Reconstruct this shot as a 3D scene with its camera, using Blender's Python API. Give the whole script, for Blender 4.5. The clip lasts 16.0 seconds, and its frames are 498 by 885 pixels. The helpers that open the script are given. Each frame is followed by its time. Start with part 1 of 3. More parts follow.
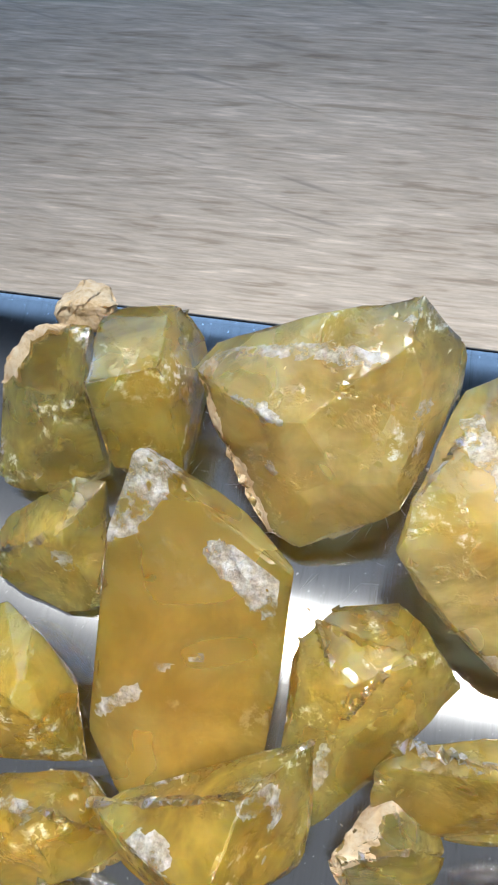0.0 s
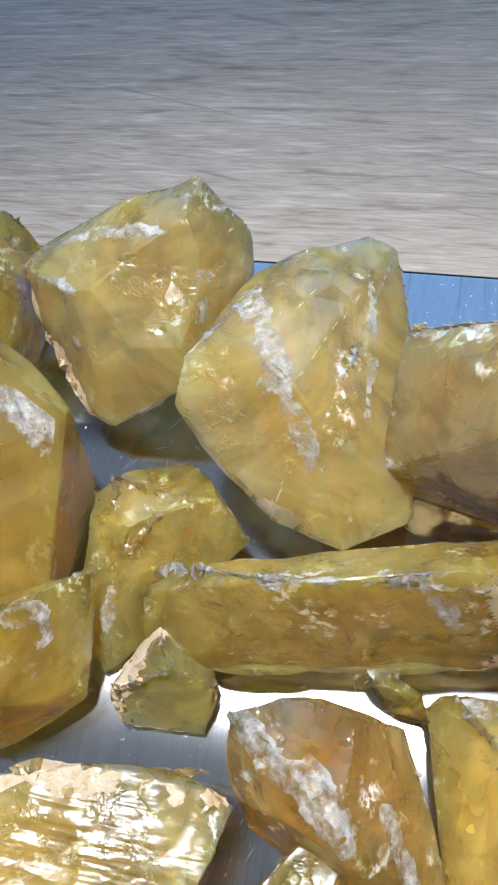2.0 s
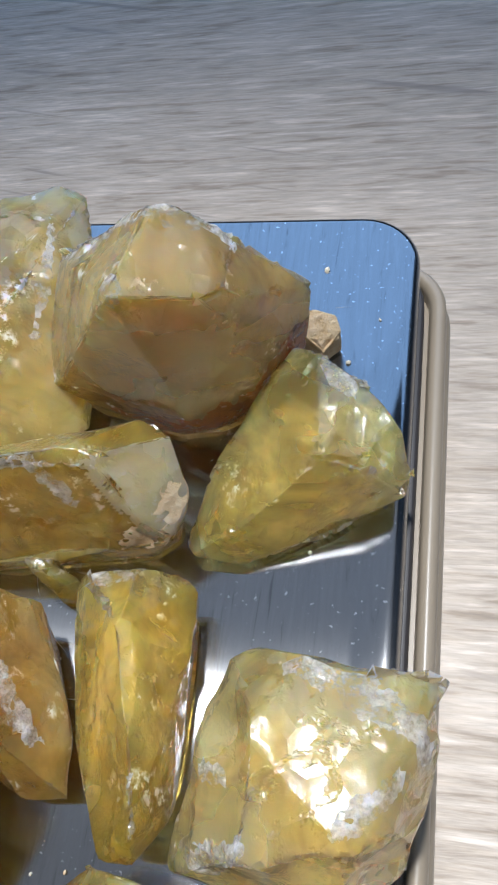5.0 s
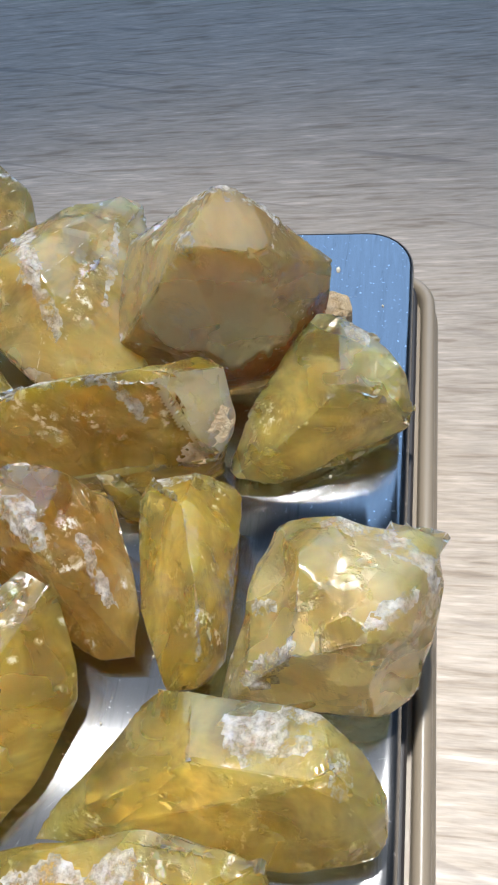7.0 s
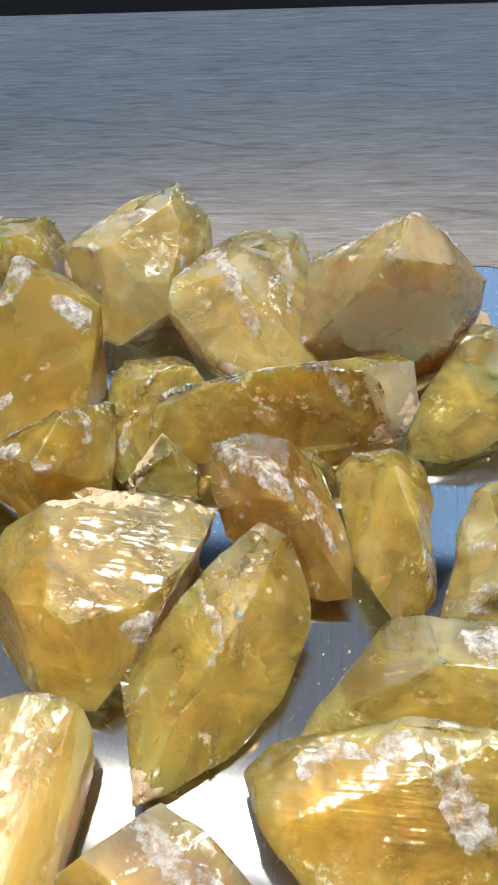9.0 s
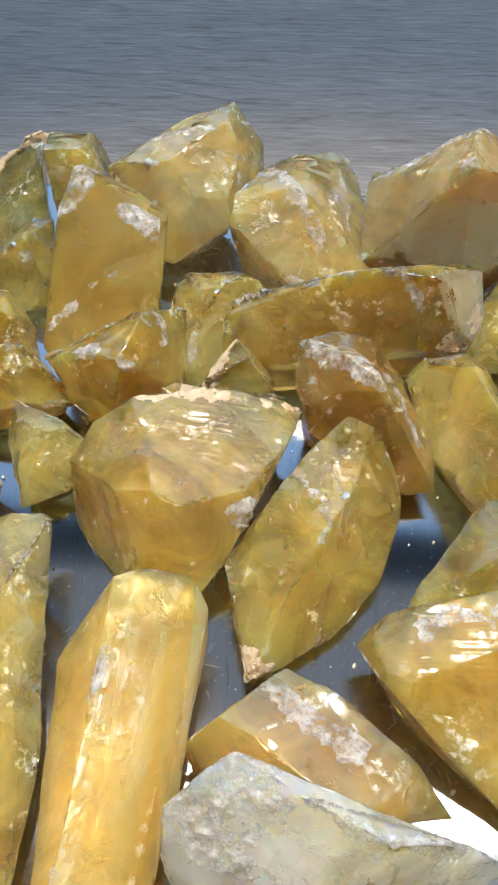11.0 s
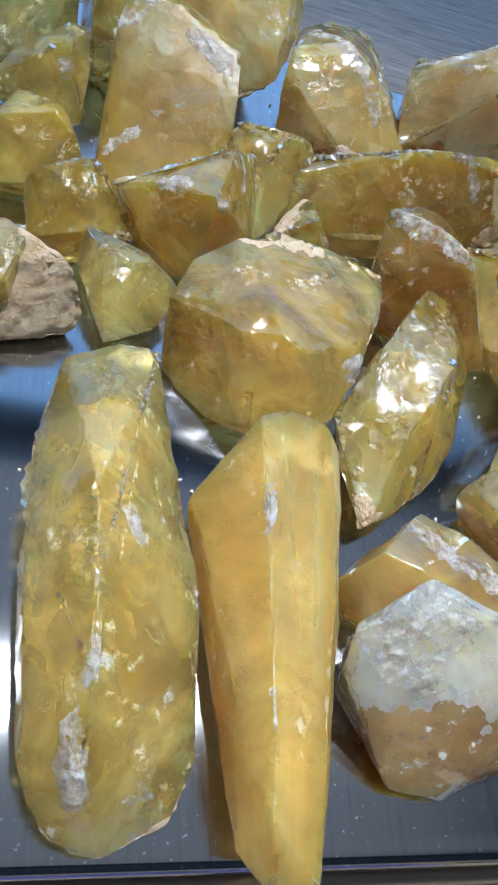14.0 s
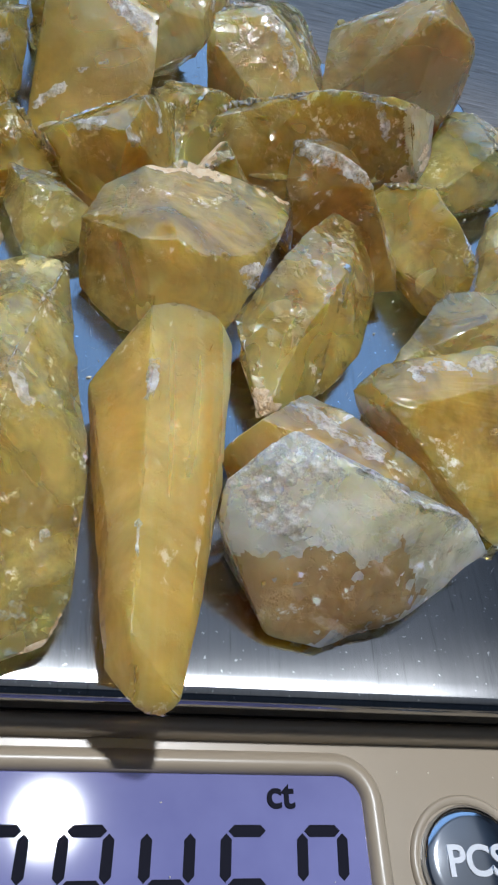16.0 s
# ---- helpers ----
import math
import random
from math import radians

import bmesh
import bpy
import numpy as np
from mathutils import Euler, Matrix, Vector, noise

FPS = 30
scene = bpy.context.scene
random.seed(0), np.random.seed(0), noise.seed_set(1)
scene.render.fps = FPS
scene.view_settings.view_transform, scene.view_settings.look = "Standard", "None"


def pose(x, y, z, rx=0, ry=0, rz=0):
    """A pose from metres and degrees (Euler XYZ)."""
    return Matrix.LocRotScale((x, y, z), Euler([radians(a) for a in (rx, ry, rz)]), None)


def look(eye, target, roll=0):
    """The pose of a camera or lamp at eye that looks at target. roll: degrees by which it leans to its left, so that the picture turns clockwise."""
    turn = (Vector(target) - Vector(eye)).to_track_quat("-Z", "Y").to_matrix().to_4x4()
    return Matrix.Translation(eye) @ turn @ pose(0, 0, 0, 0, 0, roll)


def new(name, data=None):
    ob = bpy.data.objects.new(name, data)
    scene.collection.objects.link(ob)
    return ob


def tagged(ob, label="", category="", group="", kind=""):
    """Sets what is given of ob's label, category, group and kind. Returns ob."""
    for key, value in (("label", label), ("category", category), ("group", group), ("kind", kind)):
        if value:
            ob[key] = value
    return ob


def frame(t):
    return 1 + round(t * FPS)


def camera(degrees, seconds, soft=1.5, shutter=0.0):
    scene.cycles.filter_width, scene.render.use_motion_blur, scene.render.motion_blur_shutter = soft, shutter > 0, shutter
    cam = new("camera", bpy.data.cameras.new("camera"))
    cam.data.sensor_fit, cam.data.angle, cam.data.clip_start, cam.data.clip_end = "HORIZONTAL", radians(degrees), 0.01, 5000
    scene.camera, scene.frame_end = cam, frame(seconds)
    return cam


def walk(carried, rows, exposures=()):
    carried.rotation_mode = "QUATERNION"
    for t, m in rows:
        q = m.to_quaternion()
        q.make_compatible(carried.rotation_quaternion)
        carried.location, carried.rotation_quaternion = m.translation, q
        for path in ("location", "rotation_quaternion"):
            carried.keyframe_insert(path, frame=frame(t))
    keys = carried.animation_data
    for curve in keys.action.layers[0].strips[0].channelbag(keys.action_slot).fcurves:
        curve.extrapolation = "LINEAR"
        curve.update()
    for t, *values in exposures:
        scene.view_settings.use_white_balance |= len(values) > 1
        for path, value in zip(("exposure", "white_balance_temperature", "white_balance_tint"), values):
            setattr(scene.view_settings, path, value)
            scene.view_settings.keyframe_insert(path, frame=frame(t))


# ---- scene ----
cam = camera(33.89, 16.0, 2.2)
PATH = [
    (0, (0.00217, 0.06603, 0.06529), (-0.01056, 0.09778, -0.02867), -12.62),
    (0.5, (0.00795, 0.06536, 0.06204), (-0.00881, 0.09982, -0.03032), -15.99),
    (1, (0.01510, 0.05867, 0.05999), (-0.00619, 0.09716, -0.02981), -18.65),
    (1.5, (0.01857, 0.05403, 0.06131), (-0.00199, 0.09432, -0.02788), -17.18),
    (2, (0.02366, 0.05243, 0.06199), (0.00383, 0.09284, -0.02731), -17.06),
    (2.5, (0.02976, 0.05352, 0.06161), (0.01176, 0.09401, -0.02804), -15.36),
    (3, (0.03463, 0.05398, 0.06050), (0.01628, 0.09507, -0.02880), -16.28),
    (3.5, (0.04171, 0.05231, 0.06168), (0.02177, 0.09450, -0.02677), -18.62),
    (4, (0.04820, 0.05052, 0.05996), (0.02779, 0.09292, -0.02828), -20.08),
    (4.5, (0.04957, 0.04775, 0.06046), (0.02726, 0.09150, -0.02665), -21.02),
    (4.7, (0.05070, 0.04711, 0.05907), (0.02898, 0.09071, -0.02826), -20.96),
    (6.8, (0.05282, 0.02769, 0.06386), (0.03133, 0.08074, -0.01814), -17.03),
    (7, (0.04960, 0.02601, 0.06484), (0.03086, 0.08094, -0.01659), -13.75),
    (7.5, (0.04277, 0.02361, 0.07073), (0.02598, 0.08173, -0.00890), -10.66),
    (8, (0.03590, 0.01853, 0.07157), (0.02088, 0.07857, -0.00697), -8.25),
    (8.5, (0.03256, 0.01413, 0.07243), (0.01743, 0.07473, -0.00566), -8.25),
    (9, (0.02851, 0.00915, 0.07300), (0.01541, 0.07084, -0.00461), -6.93),
    (9.5, (0.02399, 0.00595, 0.07186), (0.01037, 0.06766, -0.00564), -7.71),
    (10, (0.02000, 0.00180, 0.07361), (0.00780, 0.06338, -0.00422), -7.02),
    (10.2, (0.01919, -0.00077, 0.07404), (0.00747, 0.06201, -0.00290), -6.52),
    (12.3, (-0.00411, -0.00050, 0.05726), (0.01065, 0.05700, -0.02322), 17.53),
    (12.5, (-0.00719, -0.00039, 0.05827), (0.00917, 0.05626, -0.02250), 19.54),
    (13, (-0.01350, -0.00025, 0.05968), (0.00684, 0.05499, -0.02115), 23.28),
    (13.5, (-0.01771, -0.00159, 0.05901), (0.00781, 0.05163, -0.02172), 28.28),
    (14, (-0.02061, -0.00525, 0.05959), (0.00961, 0.04833, -0.01926), 31.61),
    (14.5, (-0.02191, -0.01037, 0.06179), (0.01346, 0.04344, -0.01472), 34.83),
    (15, (-0.01661, -0.01662, 0.06543), (0.01871, 0.03864, -0.01006), 33.64),
    (15.5, (-0.00949, -0.01815, 0.06464), (0.01930, 0.03914, -0.01210), 28.15),
    (16, (-0.00723, -0.02099, 0.05978), (0.01614, 0.03817, -0.01738), 23.48),
]
EXPOSURES = [(0.0, 0.2, 6300, 9), (1.5, 0.2, 6000, 9), (3.5, -0.05, 5800, 10), (7.0, 0.06, 6250, 10), (10.0, 0.26, 6700, 10), (12.5, -0.10, 5900, 9), (14.5, 0.02, 5500, 8), (16.0, -0.32, 5800, 9)]
walk(cam, [(t, look(eye, target, roll)) for t, eye, target, roll in PATH], EXPOSURES)

LAMP_AT, LAMP_CONE, LAMP_WATTS, WINDOW_WATTS, FILL_WATTS, LCD_GLOW = (0.05, 0.27, 1.3), 15.0, 104.0, 12.5, 4.0, 0.20

# ---- world, lamps, exposure ----
world = bpy.data.worlds.new("sky")
world.use_nodes = True
scene.world = world
wn = world.node_tree.nodes
sky = wn.new("ShaderNodeTexSky")
sky.sky_type, sky.sun_disc = "NISHITA", False
sky.sun_elevation, sky.sun_rotation = radians(35), radians(160)
wn["Background"].inputs["Strength"].default_value = 0.08
world.node_tree.links.new(sky.outputs["Color"], wn["Background"].inputs["Color"])


def area(name, eye, target, size, size_y, watts, colour, shape="RECTANGLE"):
    data = bpy.data.lights.new(name, "AREA")
    data.shape, data.size, data.energy, data.color = shape, size, watts, colour
    if shape in ("RECTANGLE", "ELLIPSE"):
        data.size_y = size_y
    ob = new(name, data)
    ob.matrix_world = look(eye, target)
    return ob


# a fixed high spot lights the scale, standing in for a torch beside the camera
lamp = bpy.data.lights.new("torch_stand_in", "SPOT")
lamp.energy, lamp.color, lamp.shadow_soft_size = LAMP_WATTS, (1.0, 0.975, 0.94), 0.036
lamp.spot_size, lamp.spot_blend = radians(LAMP_CONE), 1.0
new("torch_stand_in", lamp).matrix_world = look(LAMP_AT, (0.022, 0.008, 0.0))
# wide dim neutral fill under the ceiling, added to grey the plate and soften contrast
area("fill_light", (0.0, -0.15, 1.69), (0.0, -0.15, 0.0), 2.4, 2.2, FILL_WATTS, (1.0, 0.97, 0.93))
# the daylight of the window beyond the table
area("window_light", (0.0, 1.22, 0.96), (0.0, 0.0, 0.66), 2.4, 1.26, WINDOW_WATTS, (0.36, 0.60, 1.0))


# ---- materials ----
def material(name, base=(0.5, 0.5, 0.5), rough=0.5, metal=0.0):
    m = bpy.data.materials.new(name)
    m.use_nodes = True
    b = m.node_tree.nodes["Principled BSDF"]
    b.inputs["Base Color"].default_value = (*base, 1)
    b.inputs["Roughness"].default_value = rough
    b.inputs["Metallic"].default_value = metal
    return m, m.node_tree, b


def node(tree, kind, **inputs):
    n = tree.nodes.new(kind)
    for key, value in inputs.items():
        n.inputs[key.replace("_", " ")].default_value = value
    return n


def coords(tree, scale=(1, 1, 1), turn=(0, 0, 0), vary=0.0):
    """Object coordinates, stretched; vary shifts them by the object's random number."""
    tc = tree.nodes.new("ShaderNodeTexCoord")
    mp = tree.nodes.new("ShaderNodeMapping")
    mp.inputs["Scale"].default_value = scale
    mp.inputs["Rotation"].default_value = [radians(a) for a in turn]
    tree.links.new(tc.outputs["Object"], mp.inputs["Vector"])
    if vary:
        info = tree.nodes.new("ShaderNodeObjectInfo")
        mul = tree.nodes.new("ShaderNodeMath")
        mul.operation = "MULTIPLY"
        mul.inputs[1].default_value = vary
        tree.links.new(info.outputs["Random"], mul.inputs[0])
        tree.links.new(mul.outputs[0], mp.inputs["Location"])
    return mp.outputs["Vector"]


def noise_tex(tree, vector, scale, detail=4.0, rough=0.55, distort=0.0):
    n = node(tree, "ShaderNodeTexNoise", Scale=scale, Detail=detail, Roughness=rough, Distortion=distort)
    tree.links.new(vector, n.inputs["Vector"])
    return n.outputs["Fac"]


def ramp(tree, fac, stops):
    r = tree.nodes.new("ShaderNodeValToRGB")
    e = r.color_ramp.elements
    while len(e) < len(stops):
        e.new(0.5)
    for el, (pos, col) in zip(e, stops):
        el.position, el.color = pos, (*col, 1) if len(col) == 3 else col
    tree.links.new(fac, r.inputs["Fac"])
    return r.outputs["Color"]


def mix(tree, fac, a, b, kind="MIX"):
    m = tree.nodes.new("ShaderNodeMix")
    m.data_type, m.blend_type = "RGBA", kind
    for value, socket in ((fac, m.inputs[0]), (a, m.inputs[6]), (b, m.inputs[7])):
        if isinstance(value, (int, float)):
            socket.default_value = value
        elif isinstance(value, tuple):
            socket.default_value = (*value, 1)
        else:
            tree.links.new(value, socket)
    return m.outputs[2]


def calc(tree, op, a, b=0.0, clamp=False):
    m = tree.nodes.new("ShaderNodeMath")
    m.operation, m.use_clamp = op, clamp
    for value, socket in ((a, m.inputs[0]), (b, m.inputs[1])):
        if isinstance(value, (int, float)):
            socket.default_value = value
        else:
            tree.links.new(value, socket)
    return m.outputs[0]


def bump(tree, bsdf, height, strength, distance):
    b = node(tree, "ShaderNodeBump", Strength=strength, Distance=distance)
    tree.links.new(height, b.inputs["Height"])
    tree.links.new(b.outputs["Normal"], bsdf.inputs["Normal"])


def grey(v):
    return (v, v, v)


def turned(tree, angle, scale):
    """Object coordinates turned about the upright, then stretched along the new axes."""
    tc = tree.nodes.new("ShaderNodeTexCoord")
    spin, mp = tree.nodes.new("ShaderNodeMapping"), tree.nodes.new("ShaderNodeMapping")
    spin.inputs["Rotation"].default_value = (0, 0, radians(angle))
    mp.inputs["Scale"].default_value = scale
    tree.links.new(tc.outputs["Object"], spin.inputs["Vector"])
    tree.links.new(spin.outputs["Vector"], mp.inputs["Vector"])
    return mp.outputs["Vector"]


def make_wood():
    m, t, b = material("oak laminate", rough=0.42)
    fibre = noise_tex(t, turned(t, -1.5, (95, 1050, 1050)), 1.0, 3, 0.6, 0.4)
    fine = noise_tex(t, turned(t, -1, (260, 2900, 2900)), 1.0, 3, 0.6, 0.2)
    broad = noise_tex(t, turned(t, -3, (9, 34, 34)), 1.0, 4, 0.55, 0.6)
    crack = noise_tex(t, turned(t, 13, (30, 520, 520)), 1.0, 2, 0.45, 0.5)
    tone = ramp(t, broad, [(0.3, (0.43, 0.355, 0.275)), (0.55, (0.50, 0.415, 0.325)), (0.75, (0.55, 0.465, 0.37))])
    line = ramp(t, fibre, [(0.32, (0.68, 0.64, 0.59)), (0.43, (0.94, 0.93, 0.91)), (0.58, (1.03, 1.03, 1.03)), (0.70, (1.34, 1.35, 1.37))])
    c = mix(t, 1.0, tone, line, "MULTIPLY")
    c = mix(t, 0.7, c, ramp(t, fine, [(0.35, grey(0.78)), (0.65, grey(1.18))]), "MULTIPLY")
    dark = ramp(t, crack, [(0.655, grey(0.0)), (0.73, grey(0.6))])
    c = mix(t, dark, c, (0.22, 0.18, 0.145))
    t.links.new(c, b.inputs["Base Color"])
    t.links.new(ramp(t, fibre, [(0.3, grey(0.55)), (0.7, grey(0.40))]), b.inputs["Roughness"])
    bump(t, b, fibre, 0.4, 0.0002)
    return m


def make_steel():
    m, t, b = material("brushed steel", (0.62, 0.62, 0.61), 0.24, 1.0)
    b.inputs["Anisotropic"].default_value = 1.0
    along = node(t, "ShaderNodeCombineXYZ", X=1.0, Y=0.0, Z=0.0)
    t.links.new(along.outputs[0], b.inputs["Tangent"])
    brush = noise_tex(t, coords(t, (4200, 30, 30)), 1.0, 3, 0.6)
    scratch = noise_tex(t, coords(t, (1500, 90, 90), (0, 0, 37)), 1.0, 3, 0.7, 1.5)
    speck = noise_tex(t, coords(t), 1900.0, 3, 0.6)
    smudge = noise_tex(t, coords(t), 70.0, 5, 0.6)
    r = ramp(t, smudge, [(0.35, grey(0.115)), (0.7, grey(0.15))])
    t.links.new(r, b.inputs["Roughness"])
    c = ramp(t, scratch, [(0.3, grey(0.37)), (0.62, grey(0.33)), (0.72, grey(0.24))])
    c = mix(t, ramp(t, speck, [(0.66, grey(0.0)), (0.70, grey(1.0))]), c, (0.85, 0.85, 0.85))
    t.links.new(c, b.inputs["Base Color"])
    bump(t, b, calc(t, "ADD", brush, calc(t, "MULTIPLY", scratch, 0.3)), 0.14, 0.00005)
    return m


def make_plastic(name, base, rough):
    m, t, b = material(name, base, rough)
    n = noise_tex(t, coords(t), 900.0, 4, 0.6)
    dirt = noise_tex(t, coords(t), 90.0, 5, 0.65)
    c = mix(t, ramp(t, dirt, [(0.5, grey(0.0)), (0.8, grey(0.35))]), base, tuple(v * 0.72 for v in base))
    t.links.new(c, b.inputs["Base Color"])
    bump(t, b, n, 0.15, 0.0001)
    return m


def make_stone(name, light, deep, clear=0.5, cloud=0.35, white=0.5, crust=0.0, band=(70, 70, 70), chips=1.0, comb=0.3, satin=0.0, lay=(20, 35, 50), grain=(900, 45, 300), turn=(30, 10, 60), skin=0.9, index=1.5):
    """Translucent calcite: two tones in soft bands, bruised white spots with painted glints, a stained crust on some of
    it.
    """
    m, t, b = material(name, rough=0.16)
    b.inputs["IOR"].default_value = index
    b.inputs["Coat Weight"].default_value = skin
    b.inputs["Coat IOR"].default_value = 1.58
    v = coords(t, (1, 1, 1), vary=3.0)
    broad = noise_tex(t, coords(t, band, lay, vary=3.0), 1.0, 3, 0.5, 1.0)
    c = ramp(t, broad, [(0.34, deep), (0.62, light)])
    fine = noise_tex(t, v, 1000.0, 6, 0.68)
    flaw = noise_tex(t, v, 210.0, 5, 0.62, 0.3)
    geo = t.nodes.new("ShaderNodeNewGeometry")
    edge = ramp(t, geo.outputs["Pointiness"], [(0.54, grey(0.0)), (0.62, grey(0.8))])
    # white flecks and edges: bruises and chips, plus glints painted into the colour
    spot = calc(t, "MULTIPLY", ramp(t, flaw, [(0.585, grey(0.0)), (0.665, grey(1.0))]), ramp(t, fine, [(0.48, grey(0.0)), (0.56, grey(1.0))]))
    on_edge = calc(t, "MULTIPLY", edge, ramp(t, fine, [(0.46, grey(0.0)), (0.54, grey(1.0))]))
    w = calc(t, "MULTIPLY", calc(t, "MAXIMUM", spot, on_edge), white, True)
    c = mix(t, w, c, (0.84, 0.82, 0.78))
    matt = w
    if crust:
        rind = noise_tex(t, v, 85.0, 5, 0.62, 0.6)
        k = ramp(t, rind, [(1 - crust - 0.03, grey(0.0)), (1 - crust + 0.03, grey(1.0))])
        earth = ramp(t, fine, [(0.3, (0.28, 0.13, 0.06)), (0.5, (0.54, 0.37, 0.20)), (0.68, (0.72, 0.60, 0.48))])
        c = mix(t, k, c, earth)
        matt = calc(t, "MAXIMUM", w, k)
    t.links.new(c, b.inputs["Base Color"])
    veil = ramp(t, noise_tex(t, v, 120.0, 4, 0.6, 0.8), [(0.38, grey(clear)), (0.66, grey(max(0.0, clear - cloud)))])
    t.links.new(calc(t, "MULTIPLY", veil, calc(t, "SUBTRACT", 1.0, matt, True)), b.inputs["Transmission Weight"])
    gloss = ramp(t, noise_tex(t, v, 330.0, 4, 0.6), [(0.38, grey(0.04 + satin)), (0.68, grey(0.17 + satin))])
    # a cloudy inside under a glassy skin
    t.links.new(calc(t, "ADD", calc(t, "MULTIPLY", matt, 0.35), gloss), b.inputs["Coat Roughness"])
    t.links.new(ramp(t, broad, [(0.3, grey(0.16)), (0.7, grey(0.34))]), b.inputs["Roughness"])
    b.inputs["Subsurface Weight"].default_value = 0.9
    b.inputs["Subsurface Radius"].default_value = (1.0, 0.72, 0.28)
    b.inputs["Subsurface Scale"].default_value = 0.007
    # relief in metres: fine grain, combed fracture lines, and patches of tiny tilted facets
    ripple = noise_tex(t, coords(t, grain, turn, vary=3.0), 1.0, 2, 0.5, 0.15)
    where = noise_tex(t, v, 140.0, 3, 0.5)
    lines = calc(t, "MULTIPLY", ripple, ramp(t, where, [(0.42, grey(0.0)), (0.58, grey(1.0))]))
    relief = calc(t, "ADD", calc(t, "MULTIPLY", fine, 0.00007), calc(t, "MULTIPLY", lines, 0.0005 * comb))
    for size, tilt, mask in ((170.0, 0.07, ramp(t, where, [(0.40, grey(0.3)), (0.55, grey(1.0))])), (420.0, 0.50, ramp(t, where, [(0.44, grey(0.0)), (0.58, grey(1.0))])), (800.0, 1.05, ramp(t, flaw, [(0.50, grey(0.0)), (0.57, grey(1.0))]))):
        cell = node(t, "ShaderNodeTexVoronoi", Scale=size, Randomness=1.0)
        t.links.new(v, cell.inputs["Vector"])
        lean, gap, dot = (t.nodes.new("ShaderNodeVectorMath") for _ in range(3))
        lean.operation, gap.operation, dot.operation = "SUBTRACT", "SUBTRACT", "DOT_PRODUCT"
        t.links.new(cell.outputs["Color"], lean.inputs[0])
        lean.inputs[1].default_value = (0.5, 0.5, 0.5)
        t.links.new(v, gap.inputs[0])
        t.links.new(cell.outputs["Position"], gap.inputs[1])
        t.links.new(lean.outputs[0], dot.inputs[0])
        t.links.new(gap.outputs[0], dot.inputs[1])
        relief = calc(t, "ADD", relief, calc(t, "MULTIPLY", calc(t, "MULTIPLY", dot.outputs["Value"], tilt * chips), mask))
    for socket, strength in (("Coat Normal", 1.0), ("Normal", 0.35)):
        skin = node(t, "ShaderNodeBump", Strength=strength, Distance=1.0)
        t.links.new(relief, skin.inputs["Height"])
        t.links.new(skin.outputs["Normal"], b.inputs[socket])
    return m


def make_frost():
    m, t, b = material("frosted white calcite", rough=0.45)
    v = coords(t)
    fine = noise_tex(t, v, 1300.0, 6, 0.7)
    t.links.new(ramp(t, fine, [(0.3, (0.58, 0.50, 0.36)), (0.52, (0.74, 0.71, 0.65)), (0.7, (0.86, 0.85, 0.83))]), b.inputs["Base Color"])
    t.links.new(ramp(t, fine, [(0.4, grey(0.15)), (0.6, grey(0.45))]), b.inputs["Roughness"])
    b.inputs["Subsurface Weight"].default_value = 0.4
    b.inputs["Subsurface Radius"].default_value = (1.0, 0.8, 0.5)
    b.inputs["Subsurface Scale"].default_value = 0.002
    patchy = noise_tex(t, v, 480.0, 6, 0.72)
    t.links.new(ramp(t, patchy, [(0.40, grey(0.0)), (0.62, grey(0.92))]), b.inputs["Alpha"])
    shard = node(t, "ShaderNodeTexVoronoi", Scale=900.0)
    t.links.new(v, shard.inputs["Vector"])
    bump(t, b, calc(t, "ADD", fine, shard.outputs["Distance"]), 0.9, 0.0006)
    return m


def make_rock():
    m, t, b = material("porous tan rock", rough=0.9)
    v = coords(t)
    fine = noise_tex(t, v, 1300.0, 6, 0.75)
    broad = noise_tex(t, v, 260.0, 4, 0.6)
    c = mix(t, 0.55, ramp(t, fine, [(0.34, (0.42, 0.25, 0.11)), (0.46, (0.80, 0.62, 0.38)), (0.62, (0.92, 0.84, 0.70))]),
            ramp(t, broad, [(0.35, (0.64, 0.41, 0.19)), (0.65, (0.86, 0.69, 0.44))]))
    t.links.new(c, b.inputs["Base Color"])
    bump(t, b, fine, 0.7, 0.0010)
    return m


WOOD, STEEL = make_wood(), make_steel()
BEIGE = make_plastic("beige plastic", (0.31, 0.255, 0.185), 0.34)
GAP_DARK = make_plastic("painted gap shade", (0.035, 0.03, 0.028), 0.5)
PLASTER = make_plastic("wall plaster", (0.22, 0.22, 0.23), 0.9)
# unseen ceiling, pale so it throws fill light and greys the plate's reflection
CEILING = make_plastic("pale fill ceiling", (0.72, 0.72, 0.72), 0.9)
FLOOR_MAT = make_plastic("dark floor", (0.07, 0.055, 0.045), 0.6)
INK, it, ib = material("black lcd segment", (0.008, 0.008, 0.014), 0.8)
ib.inputs["Specular IOR Level"].default_value = 0.1
CHROME = material("chrome button", (0.55, 0.57, 0.60), 0.12, 1.0)[0]
SILVER = material("silver print", (0.75, 0.76, 0.78), 0.3, 0.6)[0]
ROCK = make_rock()
LCD, lt, lb = material("violet backlit lcd", (0.10, 0.10, 0.22), 0.05)
lb.inputs["Emission Color"].default_value = (0.30, 0.31, 0.66, 1)
lb.inputs["Emission Strength"].default_value = LCD_GLOW
lt.links.new(ramp(lt, noise_tex(lt, coords(lt), 120.0, 4), [(0.3, (0.09, 0.09, 0.20)), (0.7, (0.13, 0.13, 0.26))]), lb.inputs["Base Color"])

